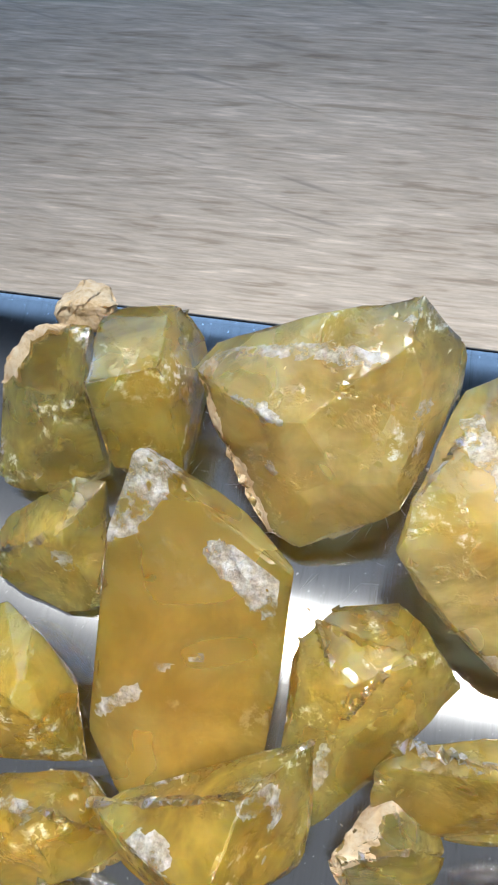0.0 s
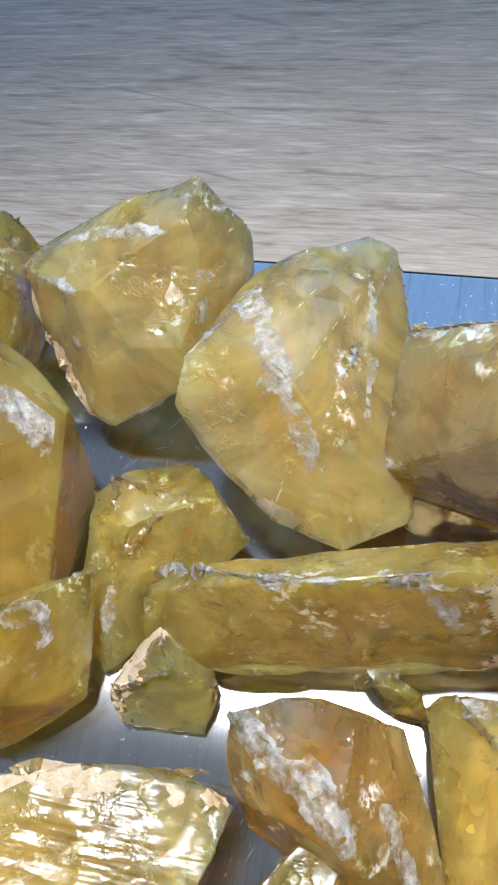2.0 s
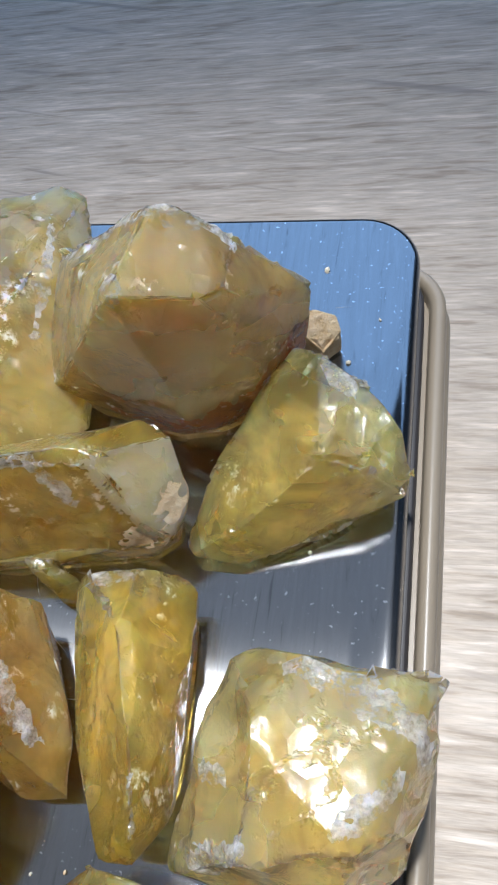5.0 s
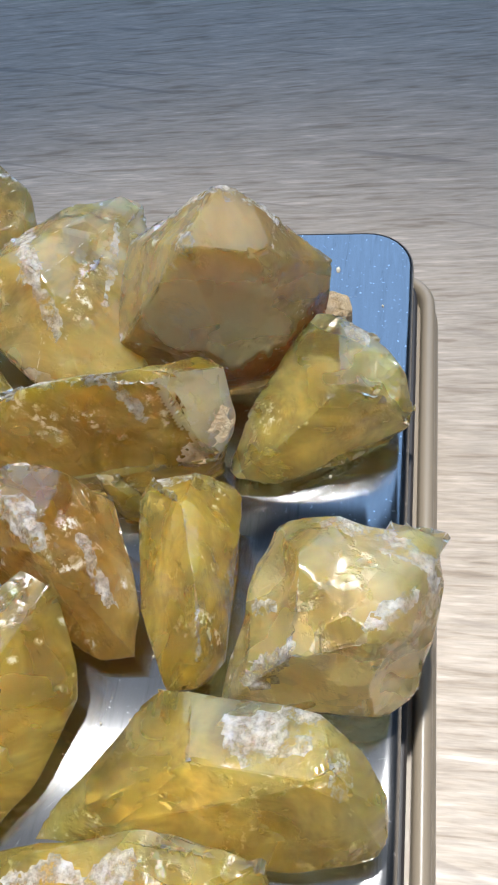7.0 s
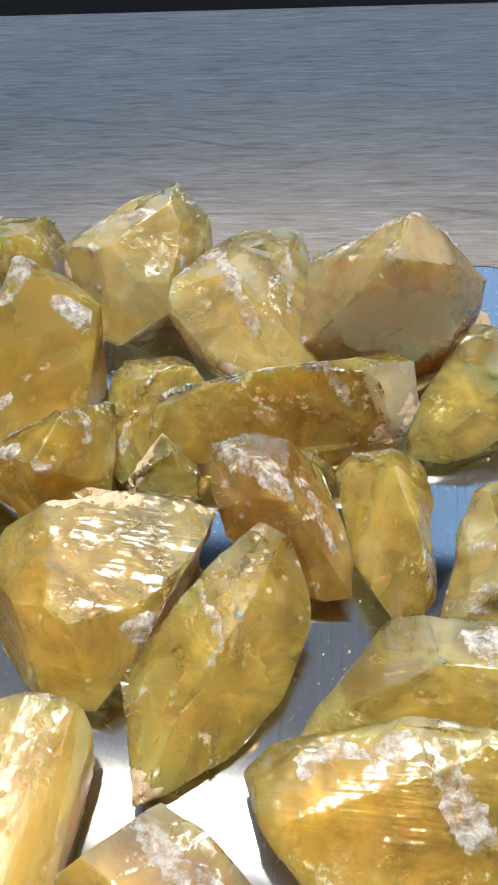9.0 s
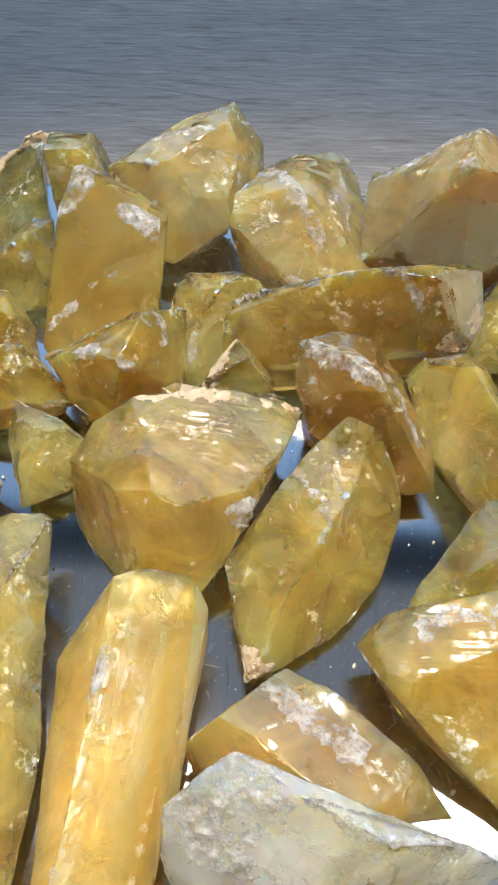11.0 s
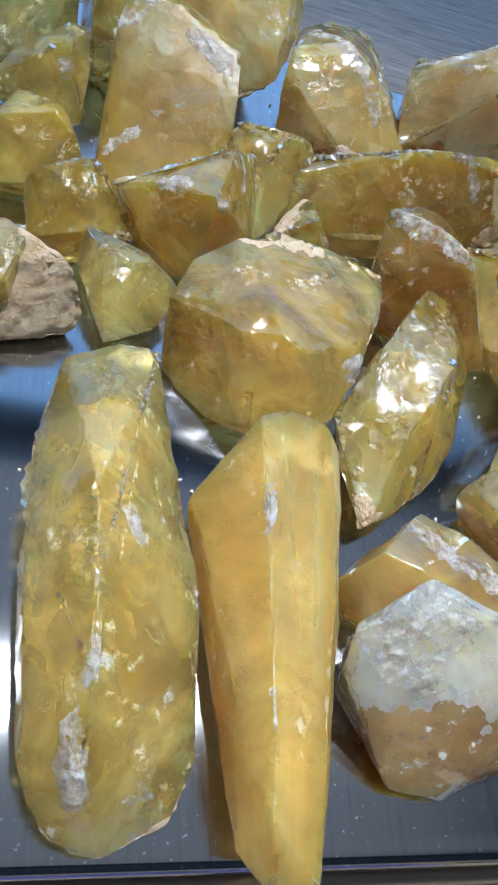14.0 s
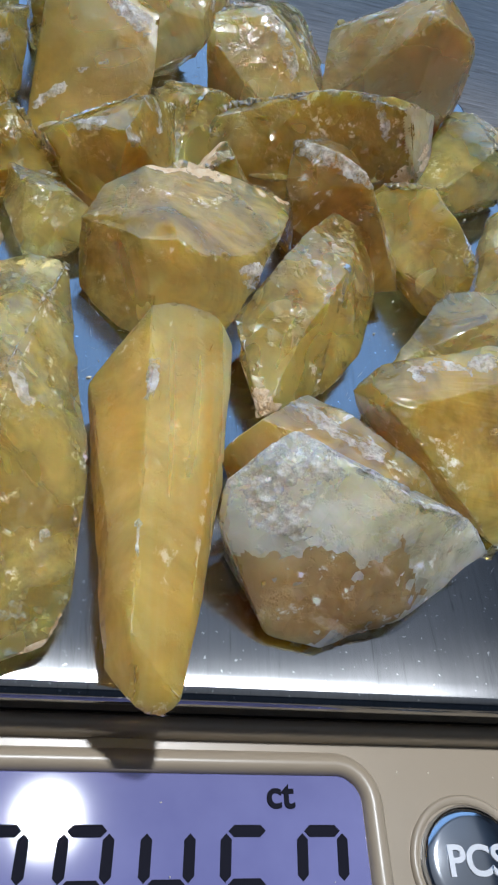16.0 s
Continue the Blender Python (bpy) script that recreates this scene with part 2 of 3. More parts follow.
GOLD = make_stone("golden calcite", (0.91, 0.69, 0.19), (0.87, 0.58, 0.10), 0.88, 0.28, 0.8)
AMBER = make_stone("amber calcite", (0.88, 0.65, 0.19), (0.82, 0.54, 0.10), 0.86, 0.28, 0.8, chips=1.2)
SLAB = make_stone("smooth amber calcite", (0.80, 0.57, 0.16), (0.75, 0.48, 0.09), 0.78, 0.15, 0.15, chips=0.1, comb=0.03, satin=0.14, skin=0.12, index=1.2)
FAN = make_stone("combed amber calcite", (0.88, 0.66, 0.20), (0.82, 0.53, 0.10), 0.86, 0.3, 0.7, chips=0.6, comb=1.7, grain=(55, 1000, 700), turn=(0, 0, -18), skin=0.6)
LEMON = make_stone("clear lemon calcite", (0.95, 0.77, 0.30), (0.92, 0.66, 0.16), 0.93, 0.3, 0.75)
HONEY = make_stone("milky honey calcite", (0.91, 0.73, 0.33), (0.86, 0.62, 0.19), 0.80, 0.32, 1.0, chips=1.4)
BROWN = make_stone("brown stained calcite", (0.82, 0.57, 0.19), (0.73, 0.42, 0.08), 0.84, 0.3, 1.0, 0.12)
SMOKE = make_stone("smoky calcite", (0.87, 0.66, 0.29), (0.80, 0.53, 0.18), 0.78, 0.24, 1.0, 0.08, chips=1.3, skin=0.5, index=1.4)
WHITE = make_stone("white bruised calcite", (0.90, 0.86, 0.75), (0.86, 0.75, 0.52), 0.50, 0.3, 1.2, chips=1.6)
BANDED = make_stone("banded honey calcite", (0.90, 0.70, 0.27), (0.82, 0.50, 0.10), 0.66, 0.2, 0.5, 0.0, (230, 12, 60), chips=0.7, comb=0.45, lay=(0, 0, 4), grain=(800, 18, 300), turn=(0, 0, 4), satin=0.16, skin=0.12, index=1.25)
STAIN = make_stone("rust stained calcite", (0.60, 0.43, 0.21), (0.46, 0.28, 0.11), 0.5, 0.2, 1.3, 0.42)
RUST = make_stone("red-brown rust stained calcite", (0.60, 0.27, 0.08), (0.44, 0.15, 0.04), 0.5, 0.2, 1.2, 0.15)
CREAM = make_stone("cream cleaved calcite", (0.82, 0.69, 0.43), (0.76, 0.60, 0.32), 0.35, 0.2, 0.5, chips=0.6, skin=0.3, index=1.4)
FROST = make_frost()
FROST_SOLID = make_plastic("pale calcite grain", (0.74, 0.68, 0.55), 0.4)


# ---- mesh helpers ----
def empty(name):
    return new(name)


def part(name, bm, mat, parent=None, label="", smooth=False):
    me = bpy.data.meshes.new(name)
    bm.to_mesh(me)
    bm.free()
    me.materials.append(mat)
    if smooth:
        me.polygons.foreach_set("use_smooth", [True] * len(me.polygons))
    ob = new(name, me)
    if parent is not None:
        ob.parent = parent
    return tagged(ob, label)


def box(bm, lo, hi, bevel=0.0, segments=2):
    made = bmesh.ops.create_cube(bm, size=1.0)
    for v in made["verts"]:
        v.co = Vector([lo[i] + (v.co[i] + 0.5) * (hi[i] - lo[i]) for i in range(3)])
    if bevel:
        edges = list({e for v in made["verts"] for e in v.link_edges})
        bmesh.ops.bevel(bm, geom=edges, offset=bevel, segments=segments, profile=0.5, affect="EDGES")
    return bm


def outline(lo, hi, r, n=8):
    """A rounded rectangle, as points in the plane, anticlockwise."""
    pts = []
    for cx, cy, a0 in ((hi[0] - r, hi[1] - r, 0), (lo[0] + r, hi[1] - r, 90), (lo[0] + r, lo[1] + r, 180), (hi[0] - r, lo[1] + r, 270)):
        pts += [(cx + r * math.cos(radians(a0 + 90 * k / n)), cy + r * math.sin(radians(a0 + 90 * k / n))) for k in range(n + 1)]
    return pts


def lofted(rings, cap_top=True, cap_bottom=True):
    """A solid through rings of equally many points, from the bottom up."""
    bm = bmesh.new()
    rows = [[bm.verts.new(p) for p in ring] for ring in rings]
    n = len(rows[0])
    for a, b in zip(rows, rows[1:]):
        for i in range(n):
            bm.faces.new((a[i], a[(i + 1) % n], b[(i + 1) % n], b[i]))
    if cap_top:
        bm.faces.new(rows[-1])
    if cap_bottom:
        bm.faces.new(rows[0][::-1])
    bmesh.ops.recalc_face_normals(bm, faces=bm.faces)
    return bm


def rounded_slab(lo, hi, r, z0, z1, edge, steps=4):
    """A slab with rounded corners and a rounded upper edge."""
    rings = [[(x, y, z0) for x, y in outline(lo, hi, r)]]
    for k in range(steps + 1):
        a = radians(90 * k / steps)
        d = edge * (1 - math.cos(a))
        rings.append([(x, y, z1 - edge + edge * math.sin(a)) for x, y in outline((lo[0] + d, lo[1] + d), (hi[0] - d, hi[1] - d), max(r - d, 0.0003))])
    return lofted(rings)


def text(name, body, size, at, mat, parent, label, thick=0.00008):
    cu = bpy.data.curves.new(name, "FONT")
    cu.body, cu.size, cu.align_x, cu.align_y, cu.extrude = body, size, "CENTER", "CENTER", thick
    cu.offset = size * 0.02
    ob = new(name, cu)
    me = bpy.data.meshes.new_from_object(ob.evaluated_get(bpy.context.evaluated_depsgraph_get()))
    bpy.data.objects.remove(ob)
    me.materials.clear()
    me.materials.append(mat)
    ob = new(name, me)
    ob.location, ob.parent = at, parent
    return tagged(ob, label)


# ---- the room ----
TABLE_Z = -0.027
def plain(name, lo, hi, mat, label, category, kind="structure", bevel=0.0):
    return tagged(part(name, box(bmesh.new(), lo, hi, bevel), mat), label, category, "", kind)


plain("floor", (-1.6, -1.6, -0.80), (1.6, 1.25, -0.765), FLOOR_MAT, "dark floor far below the table edge", "floor")
plain("ceiling", (-1.6, -1.6, 1.70), (1.6, 1.25, 1.75), CEILING, "unseen ceiling above the table, pale for fill light", "ceiling")
plain("wall_west", (-1.65, -1.6, -0.765), (-1.6, 1.25, 1.70), PLASTER, "plain pale plaster wall", "wall")
plain("wall_east", (1.6, -1.6, -0.765), (1.65, 1.25, 1.70), PLASTER, "plain pale plaster wall", "wall")
plain("wall_south", (-1.6, -1.65, -0.765), (1.6, -1.6, 1.70), PLASTER, "plain pale plaster wall", "wall")
wall_north = part("wall_north", box(box(box(box(bmesh.new(), (-1.6, 1.25, -0.765), (1.6, 1.35, 0.30)), (-1.6, 1.25, 0.30), (-1.22, 1.35, 1.62)),
                  (1.22, 1.25, 0.30), (1.6, 1.35, 1.62)), (-1.6, 1.25, 1.62), (1.6, 1.35, 1.70)), PLASTER)
tagged(wall_north, "plain pale wall with a window opening", "wall", "", "structure")

table = empty("table")
tagged(table, "pale grey-brown oak laminate table top", "table")
part("tabletop", box(bmesh.new(), (-0.75, -0.45, TABLE_Z - 0.03), (0.75, 0.242, TABLE_Z), 0.0012), WOOD, table)
for lx in (-0.70, 0.70):
    for ly in (-0.40, 0.19):
        part("leg", box(bmesh.new(), (lx - 0.025, ly - 0.025, -0.765), (lx + 0.025, ly + 0.025, TABLE_Z - 0.03), 0.003), WOOD, table)

# ---- the scale ----
scale = empty("digital_scale")
tagged(scale, "beige pocket scale with brushed steel plate and violet display", "scale")
scale.location = (0, 0, TABLE_Z)
mm = 0.001


def on_scale(name, bm, mat, label="", smooth=False, parent=None):
    """A part of the scale, given in the world's coordinates."""
    ob = part(name, bm, mat, parent or scale, label, smooth)
    if parent is None:
        ob.location = (0, 0, -TABLE_Z)
    return ob


body = on_scale("body", rounded_slab((-0.0530, -0.046), (0.0530, 0.0990), 0.006, TABLE_Z, -0.0065, 0.0022), BEIGE, "beige plastic body", True)
# a raised lip that runs round under the plate, with a gap inside it
lip = lofted([[(x, y, z) for x, y in outline((-0.0526 + d, -0.0010 + d), (0.0526 - d, 0.0986 - d), 0.0058 - d)]
              for d, z in ((0, -0.0066), (0.0001, -0.0052), (0.0006, -0.0046), (0.0013, -0.0048), (0.0016, -0.0055), (0.0017, -0.0066))], False, False)
on_scale("lip", lip, BEIGE, "", True)
# near-black filler slab: the gap's shade is put into its colour
on_scale("gap_filler", rounded_slab((-0.0505, 0.0010), (0.0505, 0.0968), 0.005, -0.0066, -0.0030, 0.0004), GAP_DARK, "near-black filler as the shade in the gap under the plate")
plate = on_scale("weighing_plate", rounded_slab((-0.0500, 0.0), (0.0500, 0.1000), 0.0055, -0.0030, 0.0, 0.0011, 6), STEEL, "brushed stainless steel plate with folded edges", True)

# the front deck: a step under the plate, then a sloping bed for the display
LCD_LO, LCD_HI, LCD_Z = (-0.0225, -0.0215), (0.0205, -0.0036), -0.0064
frame_ring = lofted([[(x, y, z) for x, y in outline((LCD_LO[0] - d, LCD_LO[1] - d), (LCD_HI[0] + d, LCD_HI[1] + d), 0.0022 + d)]
                     for d, z in ((0.0000, -0.0066), (0.0001, -0.0059), (0.0006, -0.0055), (0.0012, -0.0056), (0.0017, -0.0062), (0.0019, -0.0066))], False, False)
on_scale("display_frame", frame_ring, BEIGE, "", True)
display = on_scale("display", rounded_slab(LCD_LO, LCD_HI, 0.0022, -0.0070, LCD_Z, 0.0001, 1), LCD, "backlit violet-blue liquid crystal display")


def segment(w, h, where):
    """One bar of a seven-part digit, by its letter a to g."""
    t = 0.00085
    s = {"a": ((0, h / 2), True), "d": ((0, -h / 2), True), "g": ((0, 0), True), "f": ((-w / 2, h / 4), False), "b": ((w / 2, h / 4), False),
         "e": ((-w / 2, -h / 4), False), "c": ((w / 2, -h / 4), False)}[where]
    (cx, cy), flat = s
    half = (w / 2 if flat else h / 4) - 0.00018
    pts = [(-half, 0), (-half + t / 2, t / 2), (half - t / 2, t / 2), (half, 0), (half - t / 2, -t / 2), (-half + t / 2, -t / 2)]
    lean = 0.06
    ring = [((cx + (p[0] if flat else p[1])), (cy + (p[1] if flat else p[0]))) for p in pts]
    return [(x + lean * y, y) for x, y in ring]


DIGITS = {"0": "abcdef", "4": "bcfg", "5": "acdfg", "8": "abcdefg"}
for k, char in enumerate("08450"):
    cx, cy = 0.01655 - 0.0061 * (4 - k), -0.0115
    for s in DIGITS[char]:
        ring = segment(0.0033, 0.0074, s)
        bm = lofted([[(cx + x, cy + y, LCD_Z - 0.0001) for x, y in ring], [(cx + x, cy + y, LCD_Z + 0.00012) for x, y in ring]])
        on_scale("digit_bar", bm, INK, "", False, display)
bm = box(bmesh.new(), (0.0131, -0.0156, LCD_Z - 0.0001), (0.0140, -0.0147, LCD_Z + 0.00012), 0.0001)
on_scale("digit_point", bm, INK, "", False, display)
text("unit_text", "ct", 0.0030, (0.0135, -0.0052, LCD_Z + 0.00008), INK, display, "black letters ct")
for bx, word in ((0.0293, "PCS"), (0.0407, "")):
    button = empty("button")
    button.parent, button.location = scale, (bx, -0.0103, -TABLE_Z - 0.0066)
    tagged(button, "round chrome push button")
    circle = lambda r, z: [(r * math.cos(2 * math.pi * k / 40), r * math.sin(2 * math.pi * k / 40), z) for k in range(40)]
    part("bezel", lofted([circle(0.0053, -0.0002), circle(0.0053, 0.0003), circle(0.0050, 0.0006), circle(0.0046, 0.0002)], False), BEIGE, button, "", True)
    part("cap", lofted([circle(0.0044, -0.0002), circle(0.0044, 0.0007), circle(0.0041, 0.0010), circle(0.0034, 0.0012)]), CHROME, button, "", True)
    if word:
        text("button_text", word, 0.0032, (0, 0.0, 0.00125), SILVER, button, "silver letters PCS")


# ---- the stones ----
def hull(corners):
    bm = bmesh.new()
    for c in corners:
        bm.verts.new(c)
    res = bmesh.ops.convex_hull(bm, input=bm.verts)
    bmesh.ops.delete(bm, geom=list({g for g in res["geom_interior"] + res["geom_unused"] if isinstance(g, bmesh.types.BMVert)}), context="VERTS")
    return bm


def slice_off(bm, n, reach):
    """Cuts away what lies past the plane with normal n at that reach, and closes the cut."""
    bmesh.ops.bisect_plane(bm, geom=bm.verts[:] + bm.edges[:] + bm.faces[:], plane_co=n * reach, plane_no=n, clear_outer=True)
    bmesh.ops.holes_fill(bm, edges=[e for e in bm.edges if e.is_boundary], sides=0)


def rough_solid(corners, seed, bevel, step, dents, steps, grit, sharp, cuts, flakes=0.0, cleave=26, nibble=0.0, facets=()):
    """A broken lump: the hull of its corners, edges knocked off, then dented, stepped and gritty."""
    bm = hull(corners)
    rng = random.Random(seed)
    # cleavage: neighbouring hull faces that lean alike are cut down to one flat face
    bm.normal_update()
    groups = []
    for f in sorted(bm.faces, key=lambda q: -q.calc_area()):
        a, n, c = f.calc_area(), f.normal.copy(), f.calc_center_median()
        for g in groups:
            if n.dot(g[0].normalized()) > math.cos(radians(cleave)):
                g[0] += n * a
                g[1] += c * a
                g[2] += a
                break
        else:
            groups.append([n * a, c * a, a])
    total = sum(g[2] for g in groups)
    planes = [(g[0].normalized(), g[1] / g[2]) for g in groups if g[2] > total * 0.02 and g[0].z > -0.3 * g[2]]
    for n, c in planes:
        top = max(v.co.dot(n) for v in bm.verts)
        mean = c.dot(n)
        if top - mean > 0.00005:
            slice_off(bm, n, mean + 0.45 * (top - mean))
    for n, c in facets:
        slice_off(bm, n.normalized(), c.dot(n.normalized()))
    for _ in range(cuts):
        n = Vector((rng.gauss(0, 1), rng.gauss(0, 1), rng.gauss(0.35, 0.6))).normalized()
        slice_off(bm, n, max(v.co.dot(n) for v in bm.verts) - rng.uniform(0.0002, 0.0007))
    bmesh.ops.dissolve_limit(bm, angle_limit=radians(3), verts=bm.verts, edges=bm.edges)
    bmesh.ops.bevel(bm, geom=list(bm.edges), offset=bevel, segments=1, profile=0.6, affect="EDGES")
    bmesh.ops.triangulate(bm, faces=bm.faces)
    for _ in range(6):
        long = [e for e in bm.edges if e.calc_length() > step]
        if not long:
            break
        bmesh.ops.subdivide_edges(bm, edges=long, cuts=1)
        bmesh.ops.triangulate(bm, faces=[f for f in bm.faces if len(f.verts) > 3])
    bm.normal_update()
    off = Vector((seed * 7.31, seed * 3.17, seed * 5.77))
    turn = Euler((seed * 1.3, seed * 2.1, seed * 0.7)).to_matrix()
    moves = []
    on_edge = [max((e.calc_face_angle(0) for e in v.link_edges if e.is_manifold), default=0) > radians(16) for v in bm.verts]
    # shell-shaped fracture scoops that meet in crisp ridges
    flake = np.zeros(len(bm.verts))
    if flakes:
        places = np.array([v.co for v in bm.verts])
        pick = np.random.RandomState(seed)
        seeds = places[pick.choice(len(places), 22, replace=False)]
        deep = pick.uniform(0.15, 0.6, 22) * 0.006 * flakes
        wide = pick.uniform(0.0016, 0.0046, 22)
        away = ((places[:, None, :] - seeds[None, :, :]) ** 2).sum(2)
        flake = np.minimum(0.0, (deep * (away / wide ** 2 - 1)).min(1))
    for v, cell, edgy in zip(bm.verts, flake, on_edge):
        p = v.co
        q = turn @ p
        low = noise.noise(p * 170 + off)
        h = noise.noise(Vector((q.x * 90, q.y * 260, q.z * 160)) + off * 2) * 0.9 + q.x * 140
        frac = h - math.floor(h)
        saw = frac if frac < 0.8 else (1 - frac) * 4
        mask = max(0.0, noise.noise(p * 110 + off * 3) + 0.15)
        d = float(cell) + dents * low + dents * 0.5 * noise.noise(p * 480 + off) + steps * (saw - 0.4) * mask + grit * noise.noise(p * 900 + off) + grit * 0.5 * noise.noise(p * 2100 + off)
        if edgy:
            d -= nibble * max(0.0, noise.noise(p * 420 + off * 4) + 0.55 * noise.noise(p * 1300 + off))
        if p.z < 0.0006:
            d *= 0.1
        moves.append(v.normal * d)
    for v, d in zip(bm.verts, moves):
        v.co += d
        v.co.z = max(v.co.z, 0.0002)
    bm.normal_update()
    for e in bm.edges:
        e.smooth = not (e.is_manifold and e.calc_face_angle(0) > radians(sharp))
    for f in bm.faces:
        f.smooth = True
    return bm


def lump(name, category, label, mat, corners, seed, foot=0.76, lift=0.0, parent=None, bevel=0.00010, step=0.00055, dents=0.00007, steps=0.00028, grit=0.00003, sharp=14, cuts=5, flakes=0.11, cleave=26, nibble=0.0005, facets=()):
    """One stone from its few main corners, in millimetres; it stands on a smaller foot on the plate."""
    pts = [Vector(c) * mm for c in corners]
    mid = sum(pts, Vector()) / len(pts)
    if foot:
        pts += [Vector((mid.x + (p.x - mid.x) * foot, mid.y + (p.y - mid.y) * foot, 0.0003 + lift)) for p in pts]
    base = Vector((mid.x, mid.y, lift)) if parent is None else Vector()
    bm = rough_solid([p - base for p in pts], seed, bevel, step, dents, steps, grit, sharp, cuts, flakes, cleave, nibble, [(Vector(n), Vector(c) * mm - base) for n, c in facets])
    ob = part(name, bm, mat, parent, label)
    if parent is None:
        ob.location = base
        tagged(ob, label, category, "stones on the scale")
    return ob


def crust(parent, name, label, mat, corners, seed, dents=0.0006, grit=0.0004, steps=0.0004, sharp=60, cuts=4):
    """A rind or stain that clings to a stone: a smaller gritty lump set into its surface."""
    pts = [Vector(c) * mm - parent.location for c in corners]
    return part(name, rough_solid(pts, seed, 0.0003, 0.0007, dents, steps, grit, sharp, cuts), mat, parent, label)


def near_line(p, line):
    """The distance of p from a chain of points."""
    best = min((p - a).length for a in line)
    for a, b in zip(line, line[1:]):
        d = b - a
        k = max(0.0, min(1.0, (p - a).dot(d) / max(d.length_squared, 1e-12)))
        best = min(best, (p - a - d * k).length)
    return best


def rind(parent, name, label, mat, line, wide, seed, proud=0.10, grit=0.14):
    """A rind, stain or frosted band that lies on a stone along a line: the stone's own skin there, raised and roughened. Millimetres."""
    pts = [Vector(c) * mm - parent.location for c in line]
    off = Vector((seed * 2.9, seed * 6.1, seed * 1.7))
    bm = bmesh.new()
    bm.from_mesh(parent.data)
    bm.normal_update()
    reach = {}
    for v in bm.verts:
        ragged = 1 + 0.7 * noise.noise(v.co * 380 + off) + 0.4 * noise.noise(v.co * 1100 + off)
        reach[v.index] = near_line(v.co, pts) / (wide * mm * max(0.3, ragged))
    bm.verts.index_update()
    drop = [f for f in bm.faces if min(reach[v.index] for v in f.verts) > 1.0]
    keep = {v: reach[v.index] for v in bm.verts}
    moves = [(v, v.normal.copy(), keep[v]) for v in bm.verts]
    bmesh.ops.delete(bm, geom=drop, context="FACES")
    for v, n, d in moves:
        if v.is_valid:
            lift = proud * (1 - d) + grit * max(0.0, 1 - d) * 1.5 * noise.noise(v.co * 1500 + off) if d < 1 else -0.15
            v.co += n * lift * mm
    if not bm.faces:
        bm.free()
        return None
    ob = part(name, bm, mat, parent, label)
    return ob


def face_skin(parent, name, label, mat, n, c):
    """A flat cleaved face of a stone with a look of its own: the stone's skin near that plane, 0.04 mm proud."""
    n, c = Vector(n).normalized(), Vector(c) * mm - parent.location
    bm = bmesh.new()
    bm.from_mesh(parent.data)
    bm.normal_update()
    far = [f for f in bm.faces if f.normal.dot(n) < 0.8 or abs((f.calc_center_median() - c).dot(n)) > 0.0006]
    bmesh.ops.delete(bm, geom=far, context="FACES")
    for v in bm.verts:
        v.co += n * 0.00004
    return part(name, bm, mat, parent, label)


a = lump("stone", "stone", "large amber calcite slab with a white bruised tip", SLAB,
     [(-12, 82, 15), (-8, 80, 15), (-13.5, 76, 12), (-0.5, 76, 13.5), (-0.5, 69.5, 10.5), (-13.5, 67, 6.5), (-14, 63.5, 3.5), (-1, 62, 5), (-10, 58, 2), (-4, 79, 14)], 1, flakes=0.0, steps=0.0, dents=0.00004, grit=0.00001)
b = lump("stone", "stone", "glassy honey-yellow calcite block with white fracture lines", HONEY,
     [(-9.5, 93, 9), (-6, 93.5, 11), (1, 94, 15), (5.5, 95, 16), (9, 94, 12), (10, 91.5, 9), (4.5, 85.5, 15), (0.5, 83.5, 14), (-7.5, 87.5, 12), (-11, 90.5, 9), (-7.5, 85, 7), (-4.5, 80.5, 3), (-1, 79, 3), (2.5, 80.5, 5), (6, 82, 7)], 2, foot=0.45, facets=[((0.25, -0.55, 0.80), (3, 83, 10.5))])
z2 = lump("stone", "stone", "golden calcite block beside a violet-tinted piece", GOLD,
     [(-17.5, 91.5, 13), (-16.5, 93.5, 12), (-13, 94.5, 12), (-11, 95, 9), (-10, 93, 7), (-10.5, 83, 5), (-13, 83, 6), (-15.5, 82, 8), (-17, 86, 14), (-12, 88.5, 13)], 3)
z1 = lump("stone", "stone", "pale glassy calcite piece with brown crust on its rim", LEMON,
     [(-26.5, 89.5, 7), (-24.5, 91.5, 9), (-21.5, 92.5, 11), (-18.5, 92, 12), (-17.5, 86, 12), (-16.5, 82.5, 6), (-19.5, 81, 3), (-24, 80, 2), (-26.5, 81, 2)], 4)
c = lump("stone", "stone", "big golden calcite lump with glittering fracture face", HONEY,
     [(9.5, 91.5, 9), (12.5, 93, 10), (18, 96, 9), (20.5, 95.5, 8), (21, 91.5, 7), (22.5, 88, 6), (24, 81.5, 5), (24.5, 74, 4), (19.5, 70.5, 5), (14, 71.5, 6), (9, 75.5, 6), (5.5, 78.5, 11), (6, 80.5, 12), (12.5, 81.5, 14), (16, 78.5, 13)], 5)
d = lump("stone", "stone", "smoky grey-brown calcite dome with rust stained base", SMOKE,
     [(22, 85.5, 12), (29, 83.5, 16), (33, 82, 21), (35, 83, 20), (38, 82.5, 17), (42.5, 84, 10), (42, 81.5, 7), (38.5, 77, 4), (33.5, 74, 4), (28.5, 75, 5), (21.5, 76.5, 6), (21.5, 80, 9), (31.5, 74.5, 21), (38, 76.5, 18)], 6)
r = lump("rock", "rock", "small grey-brown rock chip behind the smoky dome", ROCK,
     [(41.5, 85.5, 5), (43.5, 85.5, 4), (44, 84.5, 3), (42.5, 83, 2), (41, 84, 2), (39.5, 84.5, 5)], 7, cuts=0, steps=0.0, foot=0.9, flakes=0.0)
